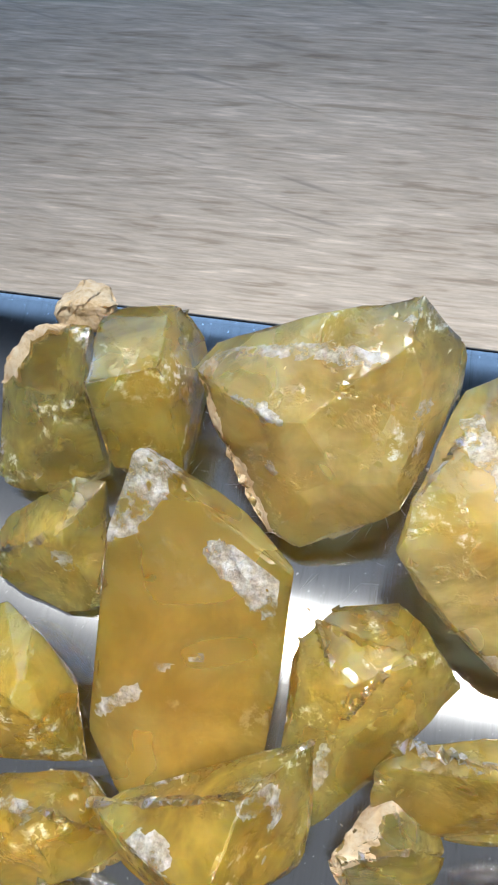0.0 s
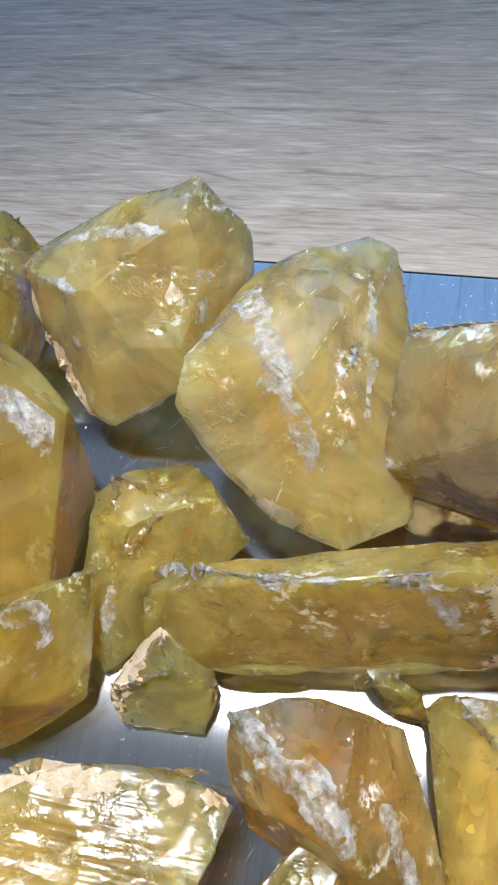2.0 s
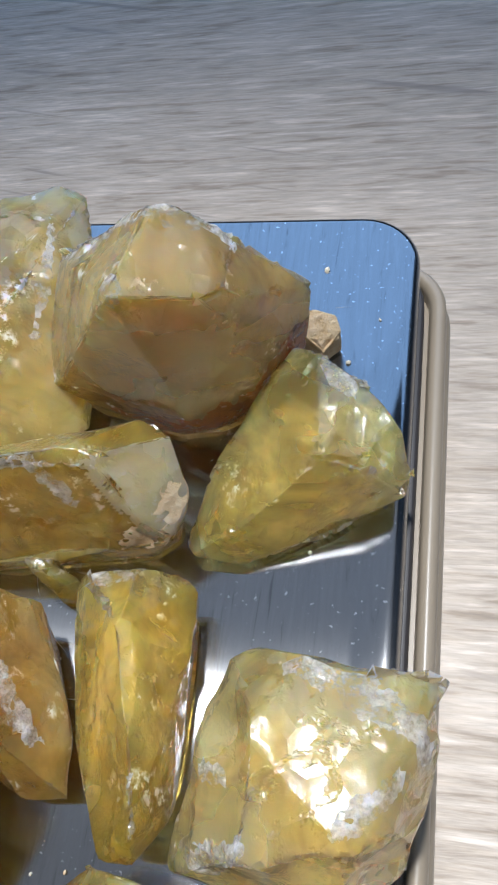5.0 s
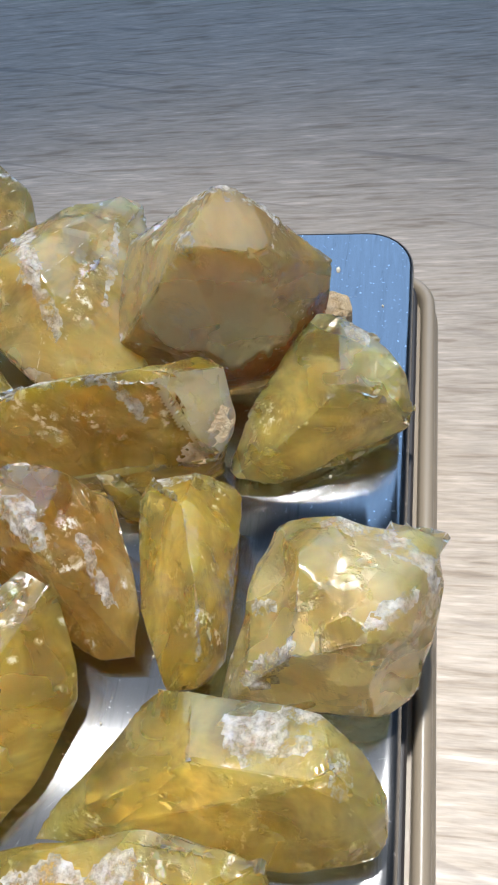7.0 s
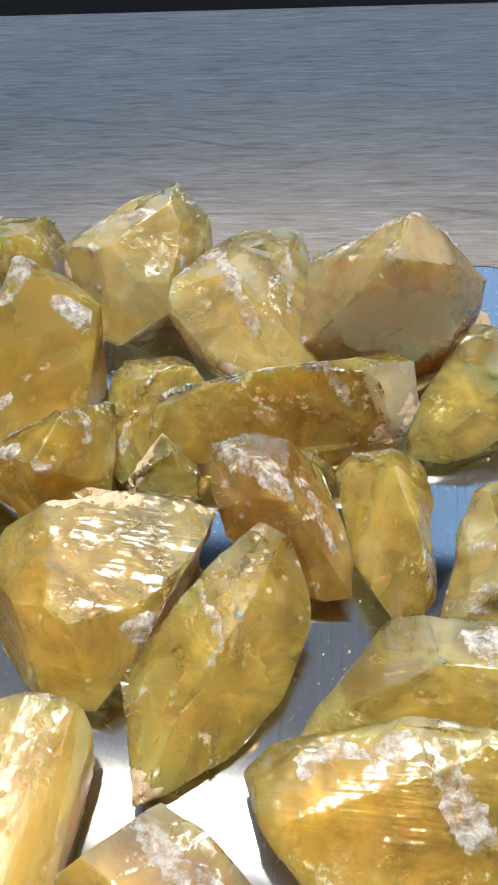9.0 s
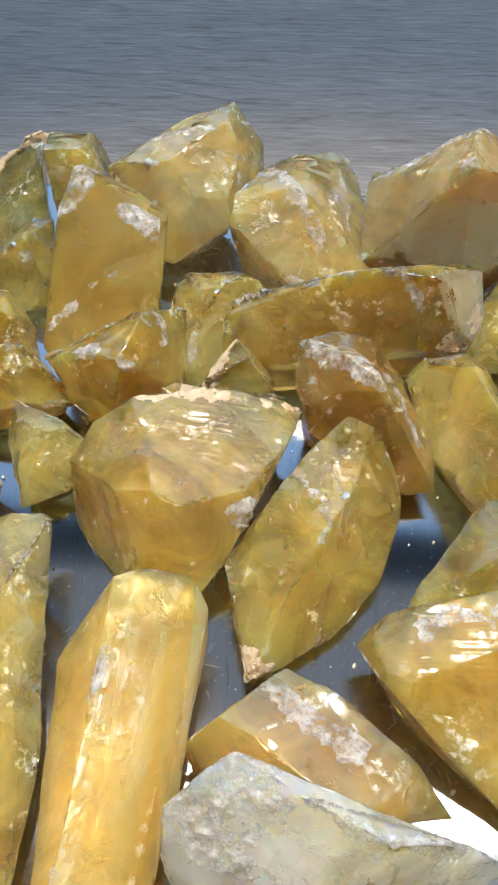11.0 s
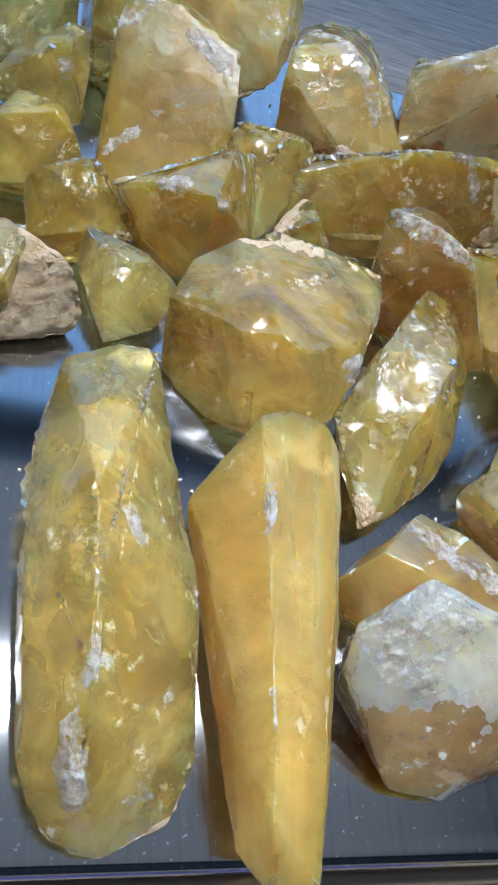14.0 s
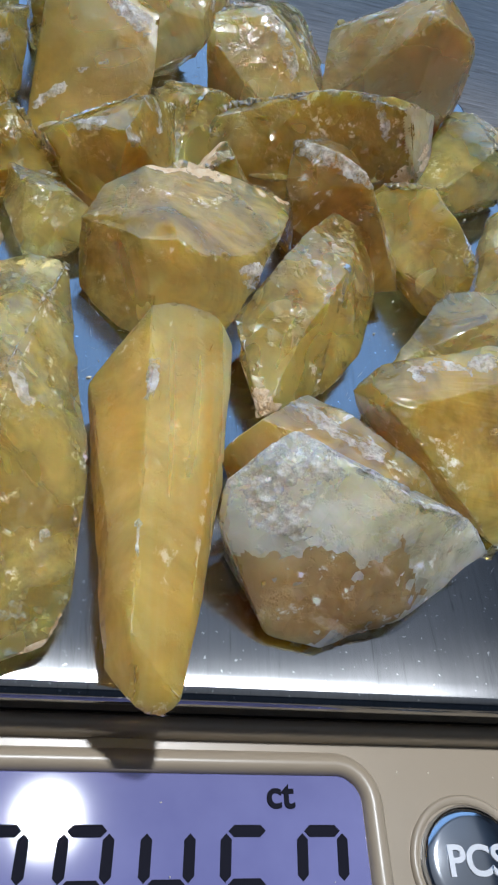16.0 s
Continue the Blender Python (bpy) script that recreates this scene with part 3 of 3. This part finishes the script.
e = lump("stone", "stone", "clear lemon-yellow calcite wedge at the plate's edge", LEMON,
     [(41, 80.5, 7), (43, 79.5, 8), (46.5, 77, 8), (49, 75, 7), (50.5, 71.5, 4), (50, 70, 3), (43, 67, 1.5), (38.5, 64.5, 1), (34, 64.5, 1.5), (32.5, 65.5, 2), (34, 70.5, 4), (39.5, 67, 7), (44, 70, 9), (46.5, 70, 8)], 8, facets=[((-0.55, -0.1, 0.83), (39, 72, 6)), ((0.35, -0.6, 0.72), (45, 70, 8))])
l = lump("stone", "stone", "long honey calcite bar with a cream end facet", AMBER,
     [(6, 64.5, 8), (8, 66.5, 9), (19, 69, 10), (31.5, 71.5, 11), (33.5, 70.5, 11), (36, 68, 12), (36, 66.5, 11), (33.5, 64.5, 5), (27, 64.5, 4), (15.5, 61.5, 4), (9.5, 60.5, 4), (6.5, 62, 5), (18.5, 65.5, 14), (27, 67.5, 14)], 9, facets=[((0.62, -0.62, 0.48), (31.5, 66, 9.5))])
k = lump("stone", "stone", "bright glassy pale-gold calcite piece", LEMON,
     [(1, 74, 6), (2.5, 75, 5), (7, 76, 5), (10.5, 73, 6), (12.5, 71, 3), (8, 65, 2), (4.5, 62.5, 2), (3, 59.5, 1), (0.5, 61, 1), (-0.5, 67.5, 5), (-0.5, 71, 6), (4, 69, 8), (7.5, 71.5, 8)], 10)
k2 = lump("stone", "stone", "small clear calcite chip with a tan side", LEMON,
     [(4, 58, 4), (7.5, 64, 5), (11.5, 61.5, 4), (12.5, 59.5, 3), (11.5, 56.5, 1), (5.5, 56, 1), (9.5, 60, 7), (8, 62, 8)], 11)
o = lump("stone", "stone", "orange-brown calcite with a white crusted ridge", BROWN,
     [(14, 54.5, 10), (14.5, 57.5, 12), (18.5, 59.5, 12), (22.5, 59, 11), (25, 59, 6), (29, 50.5, 4), (29, 46.5, 2.5), (25.5, 46, 2), (22, 51.5, 13), (16, 51.5, 5), (18, 55.5, 13)], 12)
o2 = lump("stone", "stone", "small pale golden calcite sliver", GOLD,
     [(21.5, 63, 5), (23.5, 63, 5), (26.5, 62, 4), (27, 59.5, 2), (24.5, 60, 2), (23, 61, 5)], 13)
p = lump("stone", "stone", "upright golden calcite prism with rounded top", GOLD,
     [(26, 61.5, 4), (28, 61.5, 6), (32, 62.5, 7), (36, 62, 4), (36.5, 56.5, 5), (36.5, 46.5, 4), (35, 43.5, 6), (32.5, 43.5, 5), (28.5, 50.5, 3), (34, 52.5, 10), (32.5, 56.5, 10), (35.5, 45.5, 9)], 14)
f = lump("stone", "stone", "square honey calcite block overhanging the plate's edge", HONEY,
     [(39.5, 57, 8), (45, 56, 11), (48.5, 55.5, 11), (53, 56, 9), (53, 53.5, 8), (52, 47.5, 7), (51.5, 45, 5), (49, 43, 5), (42, 43, 5), (36.5, 43.5, 3), (36.5, 46, 5), (38, 50, 8), (42.5, 51.5, 13), (49.5, 46, 13), (42, 44, 12)], 15, flakes=0.3, dents=0.0002)
q = lump("stone", "stone", "bright yellow calcite piece with a cloudy white lobe", LEMON,
     [(24.5, 32.5, 4), (27, 37.5, 6), (31.5, 43.5, 7), (36, 42, 6), (44.5, 42, 9), (47.5, 40, 8), (50, 36.5, 6), (49.5, 34, 4), (43, 32.5, 4), (33, 38, 9), (46, 37, 11)], 16, facets=[((-0.45, 0.18, 0.87), (33, 38, 7.8))])
y = lump("stone", "stone", "amber calcite with rippled fracture and white ridge", FAN,
     [(20, 29.5, 5), (21.5, 31, 6), (26.5, 31.5, 8), (34.5, 34, 9), (34, 14.5, 1), (22.5, 24, 8), (21.5, 28.5, 3), (25.5, 30.5, 8), (31, 31.5, 9), (42.5, 32, 10), (42, 22, 3), (36, 18, 1), (40, 32, 5)], 17)
h = lump("stone", "stone", "pointed golden calcite shard with a tan rim", GOLD,
     [(20.5, 52.5, 8), (22.5, 51, 8), (25, 45, 5), (25, 43, 3), (23, 36.5, 2), (18.5, 30.5, 1.5), (11.5, 26, 2), (9.5, 32.5, 3), (9, 36.5, 5), (12.5, 41.5, 8), (16.5, 47, 9), (19.5, 40, 10), (16, 35.5, 8)], 18)
g = lump("stone", "stone", "broad leaf-shaped amber calcite with a tan crust edge", FAN,
     [(16, 53, 8.5), (12, 54.5, 9), (3.5, 53, 10), (-0.5, 51.5, 10), (-5, 49, 8), (-8.5, 42.5, 5), (-7.5, 39, 1), (-3.5, 35, 2), (6.5, 33.5, 3), (9, 36, 5), (11.5, 41, 7), (4, 39.5, 11), (13, 45.5, 10), (-2, 40.5, 9)], 19, facets=[((0.2, 0.02, 0.97), (4, 45, 9.8)), ((-0.72, -0.62, 0.3), (-2.8, 38.8, 2.5))])
m = lump("stone", "stone", "golden calcite chunk with white bruises", GOLD,
     [(-12.5, 59, 6), (-8.5, 57.5, 9), (-1.5, 61.5, 11.5), (2.5, 66, 8), (3, 57.5, 3), (-4, 52, 2), (-10.5, 56, 4), (-3, 54.5, 11)], 20)
n = lump("stone", "stone", "lemon calcite piece with a pale flat facet", LEMON,
     [(-15, 54.5, 6), (-13.5, 53.5, 8), (-10.5, 51.5, 7), (-4.5, 49, 4), (-7, 45, 2), (-12, 42.5, 2), (-15, 50.5, 3), (-9.5, 50, 7)], 21, facets=[((-0.1, 0.02, 1), (-11.5, 51, 6.3))])
rock = lump("rock", "rock", "porous tan rock lump among the calcite", ROCK,
     [(-22.5, 50, 8), (-19.5, 47.5, 9), (-16, 46, 8), (-14, 45, 3), (-14.5, 44, 1), (-21, 41.5, 1), (-23.5, 44.5, 7), (-23, 41.5, 1)], 22, dents=0.00035, grit=0.00015, steps=0.0, sharp=70, step=0.0005, flakes=0.0, cuts=2)
s = lump("stone", "stone", "long clear yellow calcite crystal with a frosted end", LEMON,
     [(-15.5, 38, 5), (-11, 39.5, 6), (-7.5, 40.5, 5), (-7, 28, 5), (-6, 26, 4), (-4, 18, 4), (-4.5, 6.5, 3), (-5.5, 3, 2), (-11, 0.5, 2), (-13, 1, 2), (-15, 3, 2), (-17, 8, 3), (-18, 20.5, 4), (-17, 32, 3), (-13, 23, 10), (-12.5, 11.5, 11), (-13, 5, 8)], 23)
t = lump("stone", "stone", "long banded honey calcite blade overhanging the plate", BANDED,
     [(-5, 26.5, 3), (0, 32, 9), (2.5, 33, 9), (6.5, 33, 8), (8.5, 30, 6), (6.5, 12, 4), (4.5, 4, 4), (3.5, -1.5, 4), (2.5, -2.5, 3), (0.5, -2, 3), (-2, 1, 3), (-3, 13, 3), (0, 22.5, 9), (-0.5, 8, 8.5), (-0.5, 2, 7), (5, 14, 7), (-3, 12, 6)], 24, flakes=0.05, steps=0.0002, cleave=14)
w = lump("stone", "stone", "white frosted calcite with a brown stained base", WHITE,
     [(5.5, 12.5, 7), (6.5, 15, 10), (11, 17.5, 12), (16.5, 14.5, 12), (9.5, 9, 5), (11, 5, 1), (16, 4, 1), (22, 6, 2), (32, 13, 3), (27.5, 13.5, 8), (21, 12.5, 11), (11.5, 17, 11), (7, 15.5, 7)], 25)
v = lump("stone", "stone", "peach-brown streaked calcite behind the white piece", BROWN,
     [(9, 22, 2), (11, 23.5, 5), (14.5, 26, 7), (19.5, 23.5, 7), (24.5, 19, 7), (27, 15.5, 6), (20, 14, 9), (12.5, 19.5, 9), (6.5, 19.5, 5), (8, 16.5, 3), (9.5, 21, 8.5)], 26)
la1 = lump("stone", "stone", "bright lemon calcite piece with frosted face", LEMON,
     [(-24.5, 77, 4), (-21.5, 79.5, 6), (-18, 81, 8), (-15.5, 81, 8), (-15, 72, 3), (-18.5, 71.5, 1), (-24, 73, 2), (-18, 76, 9), (-25.5, 75, 3)], 27)
la2 = lump("stone", "stone", "dull golden calcite wedge", GOLD,
     [(-22.5, 72, 5), (-19, 70, 6), (-15.5, 67, 4), (-13.5, 61, 2), (-20, 60, 3), (-24, 65.5, 6), (-24, 60, 2), (-17.5, 64.5, 9)], 28)
la3 = lump("stone", "stone", "golden calcite chunk with pale streaks", GOLD,
     [(-19, 60, 6), (-13, 61, 5), (-10.5, 58, 3), (-9, 56.5, 2), (-12.5, 53.5, 5), (-21, 58, 6), (-20, 52, 4), (-15, 58, 10)], 29)
crust(z1, "crust", "rough brown crust on the rim", ROCK,
      [(-23.5, 96, 8), (-21, 97, 8.5), (-18.5, 96.5, 9), (-17, 93.5, 11), (-17.5, 92, 10), (-22, 92, 9), (-22.5, 93, 10), (-19.5, 93.5, 12), (-21.5, 95.5, 5)], 61)
rind(z1, "crust", "rough tan crust along the edge", ROCK, [(-26.5, 89, 7), (-24.5, 91.5, 9), (-22, 92.5, 10)], 1.3, 62)
rind(b, "crust", "rough tan crust along the edge", ROCK, [(-10.5, 88.5, 9), (-8.5, 85.5, 7.5), (-7, 83.5, 6.5), (-4.5, 80, 3)], 1.4, 63)
rind(b, "stain", "dark rust-brown hollow", STAIN, [(-9.5, 90, 10)], 1.3, 64)
rind(b, "frosting", "frosted white bruise", FROST, [(-6.5, 87, 12), (-2, 84.5, 13.5), (0.5, 83.5, 14), (3, 85.5, 15)], 0.9, 65)
rind(b, "frosting", "frosted white bruise", FROST, [(5, 93, 16)], 1.0, 66)
rind(b, "frosting", "frosted white bruise", FROST, [(-3.5, 83.5, 9)], 0.8, 67)
rind(a, "frosting", "white frosted tip", FROST, [(-12, 81.5, 15), (-10.5, 80.5, 14.5), (-13.5, 76.5, 12)], 1.9, 68)
rind(a, "frosting", "frosted white bruise", FROST, [(-5.5, 76, 13), (-2, 73.5, 12)], 1.1, 69)
rind(a, "frosting", "frosted white bruise", FROST, [(-9, 68.5, 8), (-6, 69.5, 9)], 0.5, 70)
rind(a, "frosting", "frosted white bruise", FROST, [(-13, 65, 5.5), (-10.5, 66.5, 7)], 0.6, 71)
rind(g, "crust", "tan crust along the rear edge", ROCK, [(-0.5, 51.5, 10), (7.5, 52.5, 10), (16, 52.5, 8.5)], 1.1, 72)
rind(g, "frosting", "frosted white bruise", FROST, [(11, 40.5, 8), (9.5, 39.5, 7)], 1.3, 73)
rind(h, "crust", "tan side of the shard", ROCK, [(9, 31, 6), (11, 28, 4), (12.5, 26.5, 2)], 1.3, 74)
rind(h, "frosting", "frosted white bruise", FROST, [(15, 43, 9.5), (17.5, 38.5, 9.5), (17, 36, 9)], 0.8, 75)
face_skin(l, "end_facet", "cream cleaved end face", CREAM, (0.62, -0.62, 0.48), (31.5, 66, 9.5))
rind(l, "crust", "crumbly tan end", ROCK, [(30.5, 65.5, 5), (34, 67, 8)], 1.6, 77)
rind(l, "frosting", "frosted white bruise", FROST, [(17.5, 65.5, 14), (20, 65.5, 14)], 0.7, 78)
rind(k2, "crust", "tan stained side", ROCK, [(4, 58.5, 3.5), (6.5, 62.5, 5.5), (7.5, 63.5, 6)], 1.9, 79)
rind(k, "frosting", "frosted white bruise", FROST, [(3, 65, 5), (2.5, 62, 2.5)], 0.8, 80)
rind(d, "stain", "rust stained lower rim", RUST, [(28, 75, 3), (34, 73.5, 3), (38.5, 76.5, 4), (41.5, 80.5, 6)], 2.6, 81)
rind(d, "frosting", "frosted white bruise", FROST, [(32.5, 82, 20), (37, 82.5, 18)], 1.3, 82)
rind(d, "frosting", "frosted white bruise", FROST, [(31.5, 75.5, 20.5)], 1.0, 83)
rind(w, "stain", "brown stained lower half", STAIN, [(11, 6.5, 3), (15.5, 6, 4), (20.5, 8, 5)], 3.6, 84)
rind(w, "frosting", "frosted white upper face", FROST, [(8.5, 13.5, 10), (12, 16.5, 12), (10.5, 11.5, 9)], 2.6, 85)
rind(v, "frosting", "frosted white bruise", FROST, [(13.5, 24.5, 7.5), (16, 22, 8), (19.5, 19.5, 8)], 1.3, 86)
rind(o, "frosting", "white frosted ridge", FROST, [(15, 56.5, 12), (19, 54.5, 13), (23, 51.5, 13)], 1.4, 87)
rind(t, "crust", "thin tan rim", ROCK, [(8.5, 24, 4), (7, 12.5, 3.5), (5.5, 5, 3)], 0.7, 88)
rind(y, "frosting", "white frosted ridge", FROST, [(25.5, 29.5, 8), (29, 30.5, 9), (33, 31, 9.5)], 1.2, 89)
rind(y, "frosting", "frosted white bruise", FROST, [(36.5, 28.5, 8), (38.5, 26, 7)], 1.6, 90)
rind(q, "frosting", "cloudy white lobe", FROST, [(40.5, 39.5, 9), (43.5, 41, 9.5)], 2.4, 91)
rind(q, "frosting", "cloudy white lobe", FROST, [(46.5, 37.5, 11)], 1.8, 92)
rind(f, "frosting", "frosted white bruise", FROST, [(38, 49, 8.5), (40.5, 49, 10)], 0.9, 93)
rind(f, "frosting", "frosted white bruise", FROST, [(42, 45, 11.5), (39, 44.5, 6)], 1.0, 94)
rind(f, "frosting", "frosted white bruise", FROST, [(50.5, 50, 11), (48, 46.5, 13)], 0.7, 95)
rind(p, "frosting", "frosted white bruise", FROST, [(35.5, 49, 10), (35.5, 45.5, 9)], 0.9, 96)
rind(s, "frosting", "frosted white bruise", FROST, [(-10.5, 2.5, 6), (-7.5, 4, 5)], 0.9, 97)
rind(s, "crust", "rough tan crust along the edge", ROCK, [(-5, 4.5, 2.5), (-5.5, 3, 2), (-8, 1, 2)], 0.7, 98)
rind(s, "frosting", "frosted white bruise", FROST, [(-13.5, 11, 10.5), (-14.5, 8, 9), (-13, 3.5, 6)], 1.3, 99)
rind(s, "frosting", "frosted white bruise", FROST, [(-10.5, 22.5, 9), (-9.5, 20.5, 8)], 0.8, 100)
rind(s, "frosting", "frosted white bruise", FROST, [(-6.5, 10, 6), (-8, 7.5, 7)], 0.6, 101)
rind(t, "frosting", "frosted white bruise", FROST, [(0.5, 25.5, 9), (0, 21.5, 9)], 0.6, 102)
rind(t, "frosting", "frosted white bruise", FROST, [(-0.5, 10, 8.5), (-0.5, 7.5, 8.5)], 0.35, 103)
rind(e, "frosting", "frosted white bruise", FROST, [(44, 78.5, 8), (46.5, 75.5, 8.5)], 1.0, 104)
rind(e, "frosting", "frosted white bruise", FROST, [(39, 67, 7), (43.5, 69.5, 9)], 0.5, 105)
rind(la1, "frosting", "frosted white bruise", FROST, [(-18.5, 74.5, 7), (-17.5, 74.5, 6)], 1.0, 106)
rind(m, "frosting", "frosted white bruise", FROST, [(-11, 56.5, 8), (-6.5, 57.5, 10)], 1.1, 107)
rind(m, "frosting", "frosted white bruise", FROST, [(-2, 55, 10.5)], 1.4, 108)
crust(rock, "calcite_core", "clear calcite in the rock", LEMON, [(-25, 47, 8), (-22, 50, 8.5), (-19.5, 47, 9), (-21, 43, 7), (-24, 42, 1), (-26, 45, 2), (-20, 43, 1)], 114, dents=0.00005, grit=0.00003, steps=0.0001, sharp=14, cuts=2)
rind(c, "stain", "orange stain near the base", STAIN, [(13, 73.5, 6), (15.5, 72, 6)], 0.9, 110)
rind(c, "frosting", "frosted white bruise", FROST, [(14, 80.5, 13.5), (13, 78.5, 13)], 0.9, 111)
rind(c, "frosting", "frosted white bruise", FROST, [(13.5, 73.5, 10)], 0.8, 112)
rind(c, "frosting", "frosted white bruise", FROST, [(18, 74.5, 10)], 0.8, 113)

# bruised bands whose white also paints the glitter of tiny lit facets
rind(c, "frosting", "bruised band with its glitter painted white", FROST, [(10, 88, 11), (13, 82, 14), (15, 77.5, 12.5), (17, 74, 10)], 1.2, 115)
rind(c, "frosting", "bruised band with its glitter painted white", FROST, [(18.5, 92, 9), (19.5, 86, 9), (20.5, 80, 9)], 0.6, 116)
rind(b, "frosting", "frosted white streak", FROST, [(-9, 91.5, 10), (-5, 91, 12), (0, 90.5, 14.5), (4, 90, 15.5)], 0.8, 117)
# rough end, its glitter put in as white colour
rind(b, "frosting", "rough end with its glitter painted white", FROST, [(5.5, 86, 15), (7.5, 88, 12.5), (8, 84, 10)], 1.1, 118)
rind(d, "frosting", "rough frosted upper rim", FROST, [(23, 85, 12.5), (27, 84, 15), (31, 82.5, 19)], 1.1, 119)
rind(d, "stain", "brown stained lower rim", STAIN, [(23, 77, 6), (27, 75.5, 6), (31, 74.5, 6)], 1.6, 120)
# a white strip paints the sparkle along this ridge
rind(l, "frosting", "upper ridge with its glitter painted white", FROST, [(9, 66, 10), (13, 66.2, 12), (16, 65.6, 13)], 0.9, 121)
rind(l, "frosting", "frosted white streak", FROST, [(22, 66, 13.5), (25, 66.5, 13.8), (27.5, 65, 10)], 0.7, 122)
rind(m, "frosting", "frosted white bruise", FROST, [(-1.5, 61, 11), (1.5, 62, 9), (0.5, 58, 8)], 0.9, 123)
rind(la3, "frosting", "frosted white bruise", FROST, [(-18, 58.5, 8), (-14.5, 58, 9.5)], 0.8, 124)
rind(p, "frosting", "frosted white streak", FROST, [(29, 61, 6.5), (32, 61.5, 7.5)], 0.8, 125)
rind(o, "frosting", "frosted white streak", FROST, [(24, 54, 9), (26.5, 51, 7), (28, 48, 5)], 0.7, 126)
rind(f, "frosting", "frosted white bruise", FROST, [(44, 55.5, 11.5), (49, 54.5, 11.5), (51.5, 52, 9.5)], 1.2, 127)
rind(w, "frosting", "frosted white edge", FROST, [(17, 14.5, 11.8), (21, 12.5, 11), (27, 13, 8)], 1.0, 128)


# ---- crumbs: chips and dust that broke off the stones ----
def crumbs(name, label, mat, count, seed, places, lo, hi):
    """Many tiny broken grains, lying on the plate, the body or the display."""
    rng = random.Random(seed)
    bm = bmesh.new()
    for _ in range(count):
        x0, x1, y0, y1, z = rng.choice(places)
        size = rng.uniform(lo, hi)
        made = bmesh.ops.create_icosphere(bm, subdivisions=1, radius=size)
        turn = Euler([rng.uniform(0, 6.28) for _ in range(3)]).to_matrix()
        at = Vector((rng.uniform(x0, x1), rng.uniform(y0, y1), z + size * 0.4))
        stretch = Vector((rng.uniform(0.6, 1.6), rng.uniform(0.5, 1.1), rng.uniform(0.4, 0.8)))
        for v in made["verts"]:
            v.co = at + turn @ Vector([a * b * rng.uniform(0.8, 1.2) for a, b in zip(v.co, stretch)])
    return tagged(part(name, bm, mat), label, "crumbs", "", "stuff")


def scratches(name, label, mat, count, seed):
    """Fine short scratches, each a thin raised burr on the plate, in drifts."""
    rng = random.Random(seed)
    bm = bmesh.new()
    drifts = [(rng.uniform(-0.044, 0.045), rng.uniform(0.006, 0.092)) for _ in range(26)]
    for _ in range(count):
        dx, dy = rng.choice(drifts)
        x, y = dx + rng.gauss(0, 0.005), dy + rng.gauss(0, 0.005)
        if not (-0.047 < x < 0.047 and 0.003 < y < 0.096):
            continue
        a, long, half = rng.gauss(0.9, 0.9), rng.uniform(0.0002, 0.0011), rng.uniform(0.000010, 0.000022)
        u, w = Vector((math.cos(a), math.sin(a), 0)) * long, Vector((-math.sin(a), math.cos(a), 0)) * half
        c = Vector((x, y, 0.0))
        up = Vector((0, 0, 0.00002))
        p = [bm.verts.new(q) for q in (c - u, c + w, c + u, c - w, c + up)]
        for i in range(4):
            bm.faces.new((p[(i + 1) % 4], p[i], p[4]))
    bmesh.ops.recalc_face_normals(bm, faces=bm.faces)
    return tagged(part(name, bm, mat), label, "scratches", "", "stuff")


scratches("plate_scratches", "fine bright scratches in the steel plate", SILVER, 900, 17)
PLATE_TOP = (-0.046, 0.047, 0.004, 0.095, 0.0)
crumbs("stone_crumbs", "tiny pale calcite crumbs scattered on the steel plate", FROST_SOLID, 130, 5, [PLATE_TOP], 0.00007, 0.00028)
crumbs("stone_dust", "fine white grains on the display and body", FROST_SOLID, 34, 8, [(-0.02, 0.02, -0.018, -0.0045, LCD_Z), (-0.045, 0.048, -0.0034, -0.0022, -0.0066), (0.024, 0.045, -0.004, -0.003, -0.0066)], 0.00004, 0.00013)
crumbs("rock_crumbs", "tiny dark rock crumbs on the steel plate", ROCK, 40, 11, [PLATE_TOP], 0.00007, 0.00022)
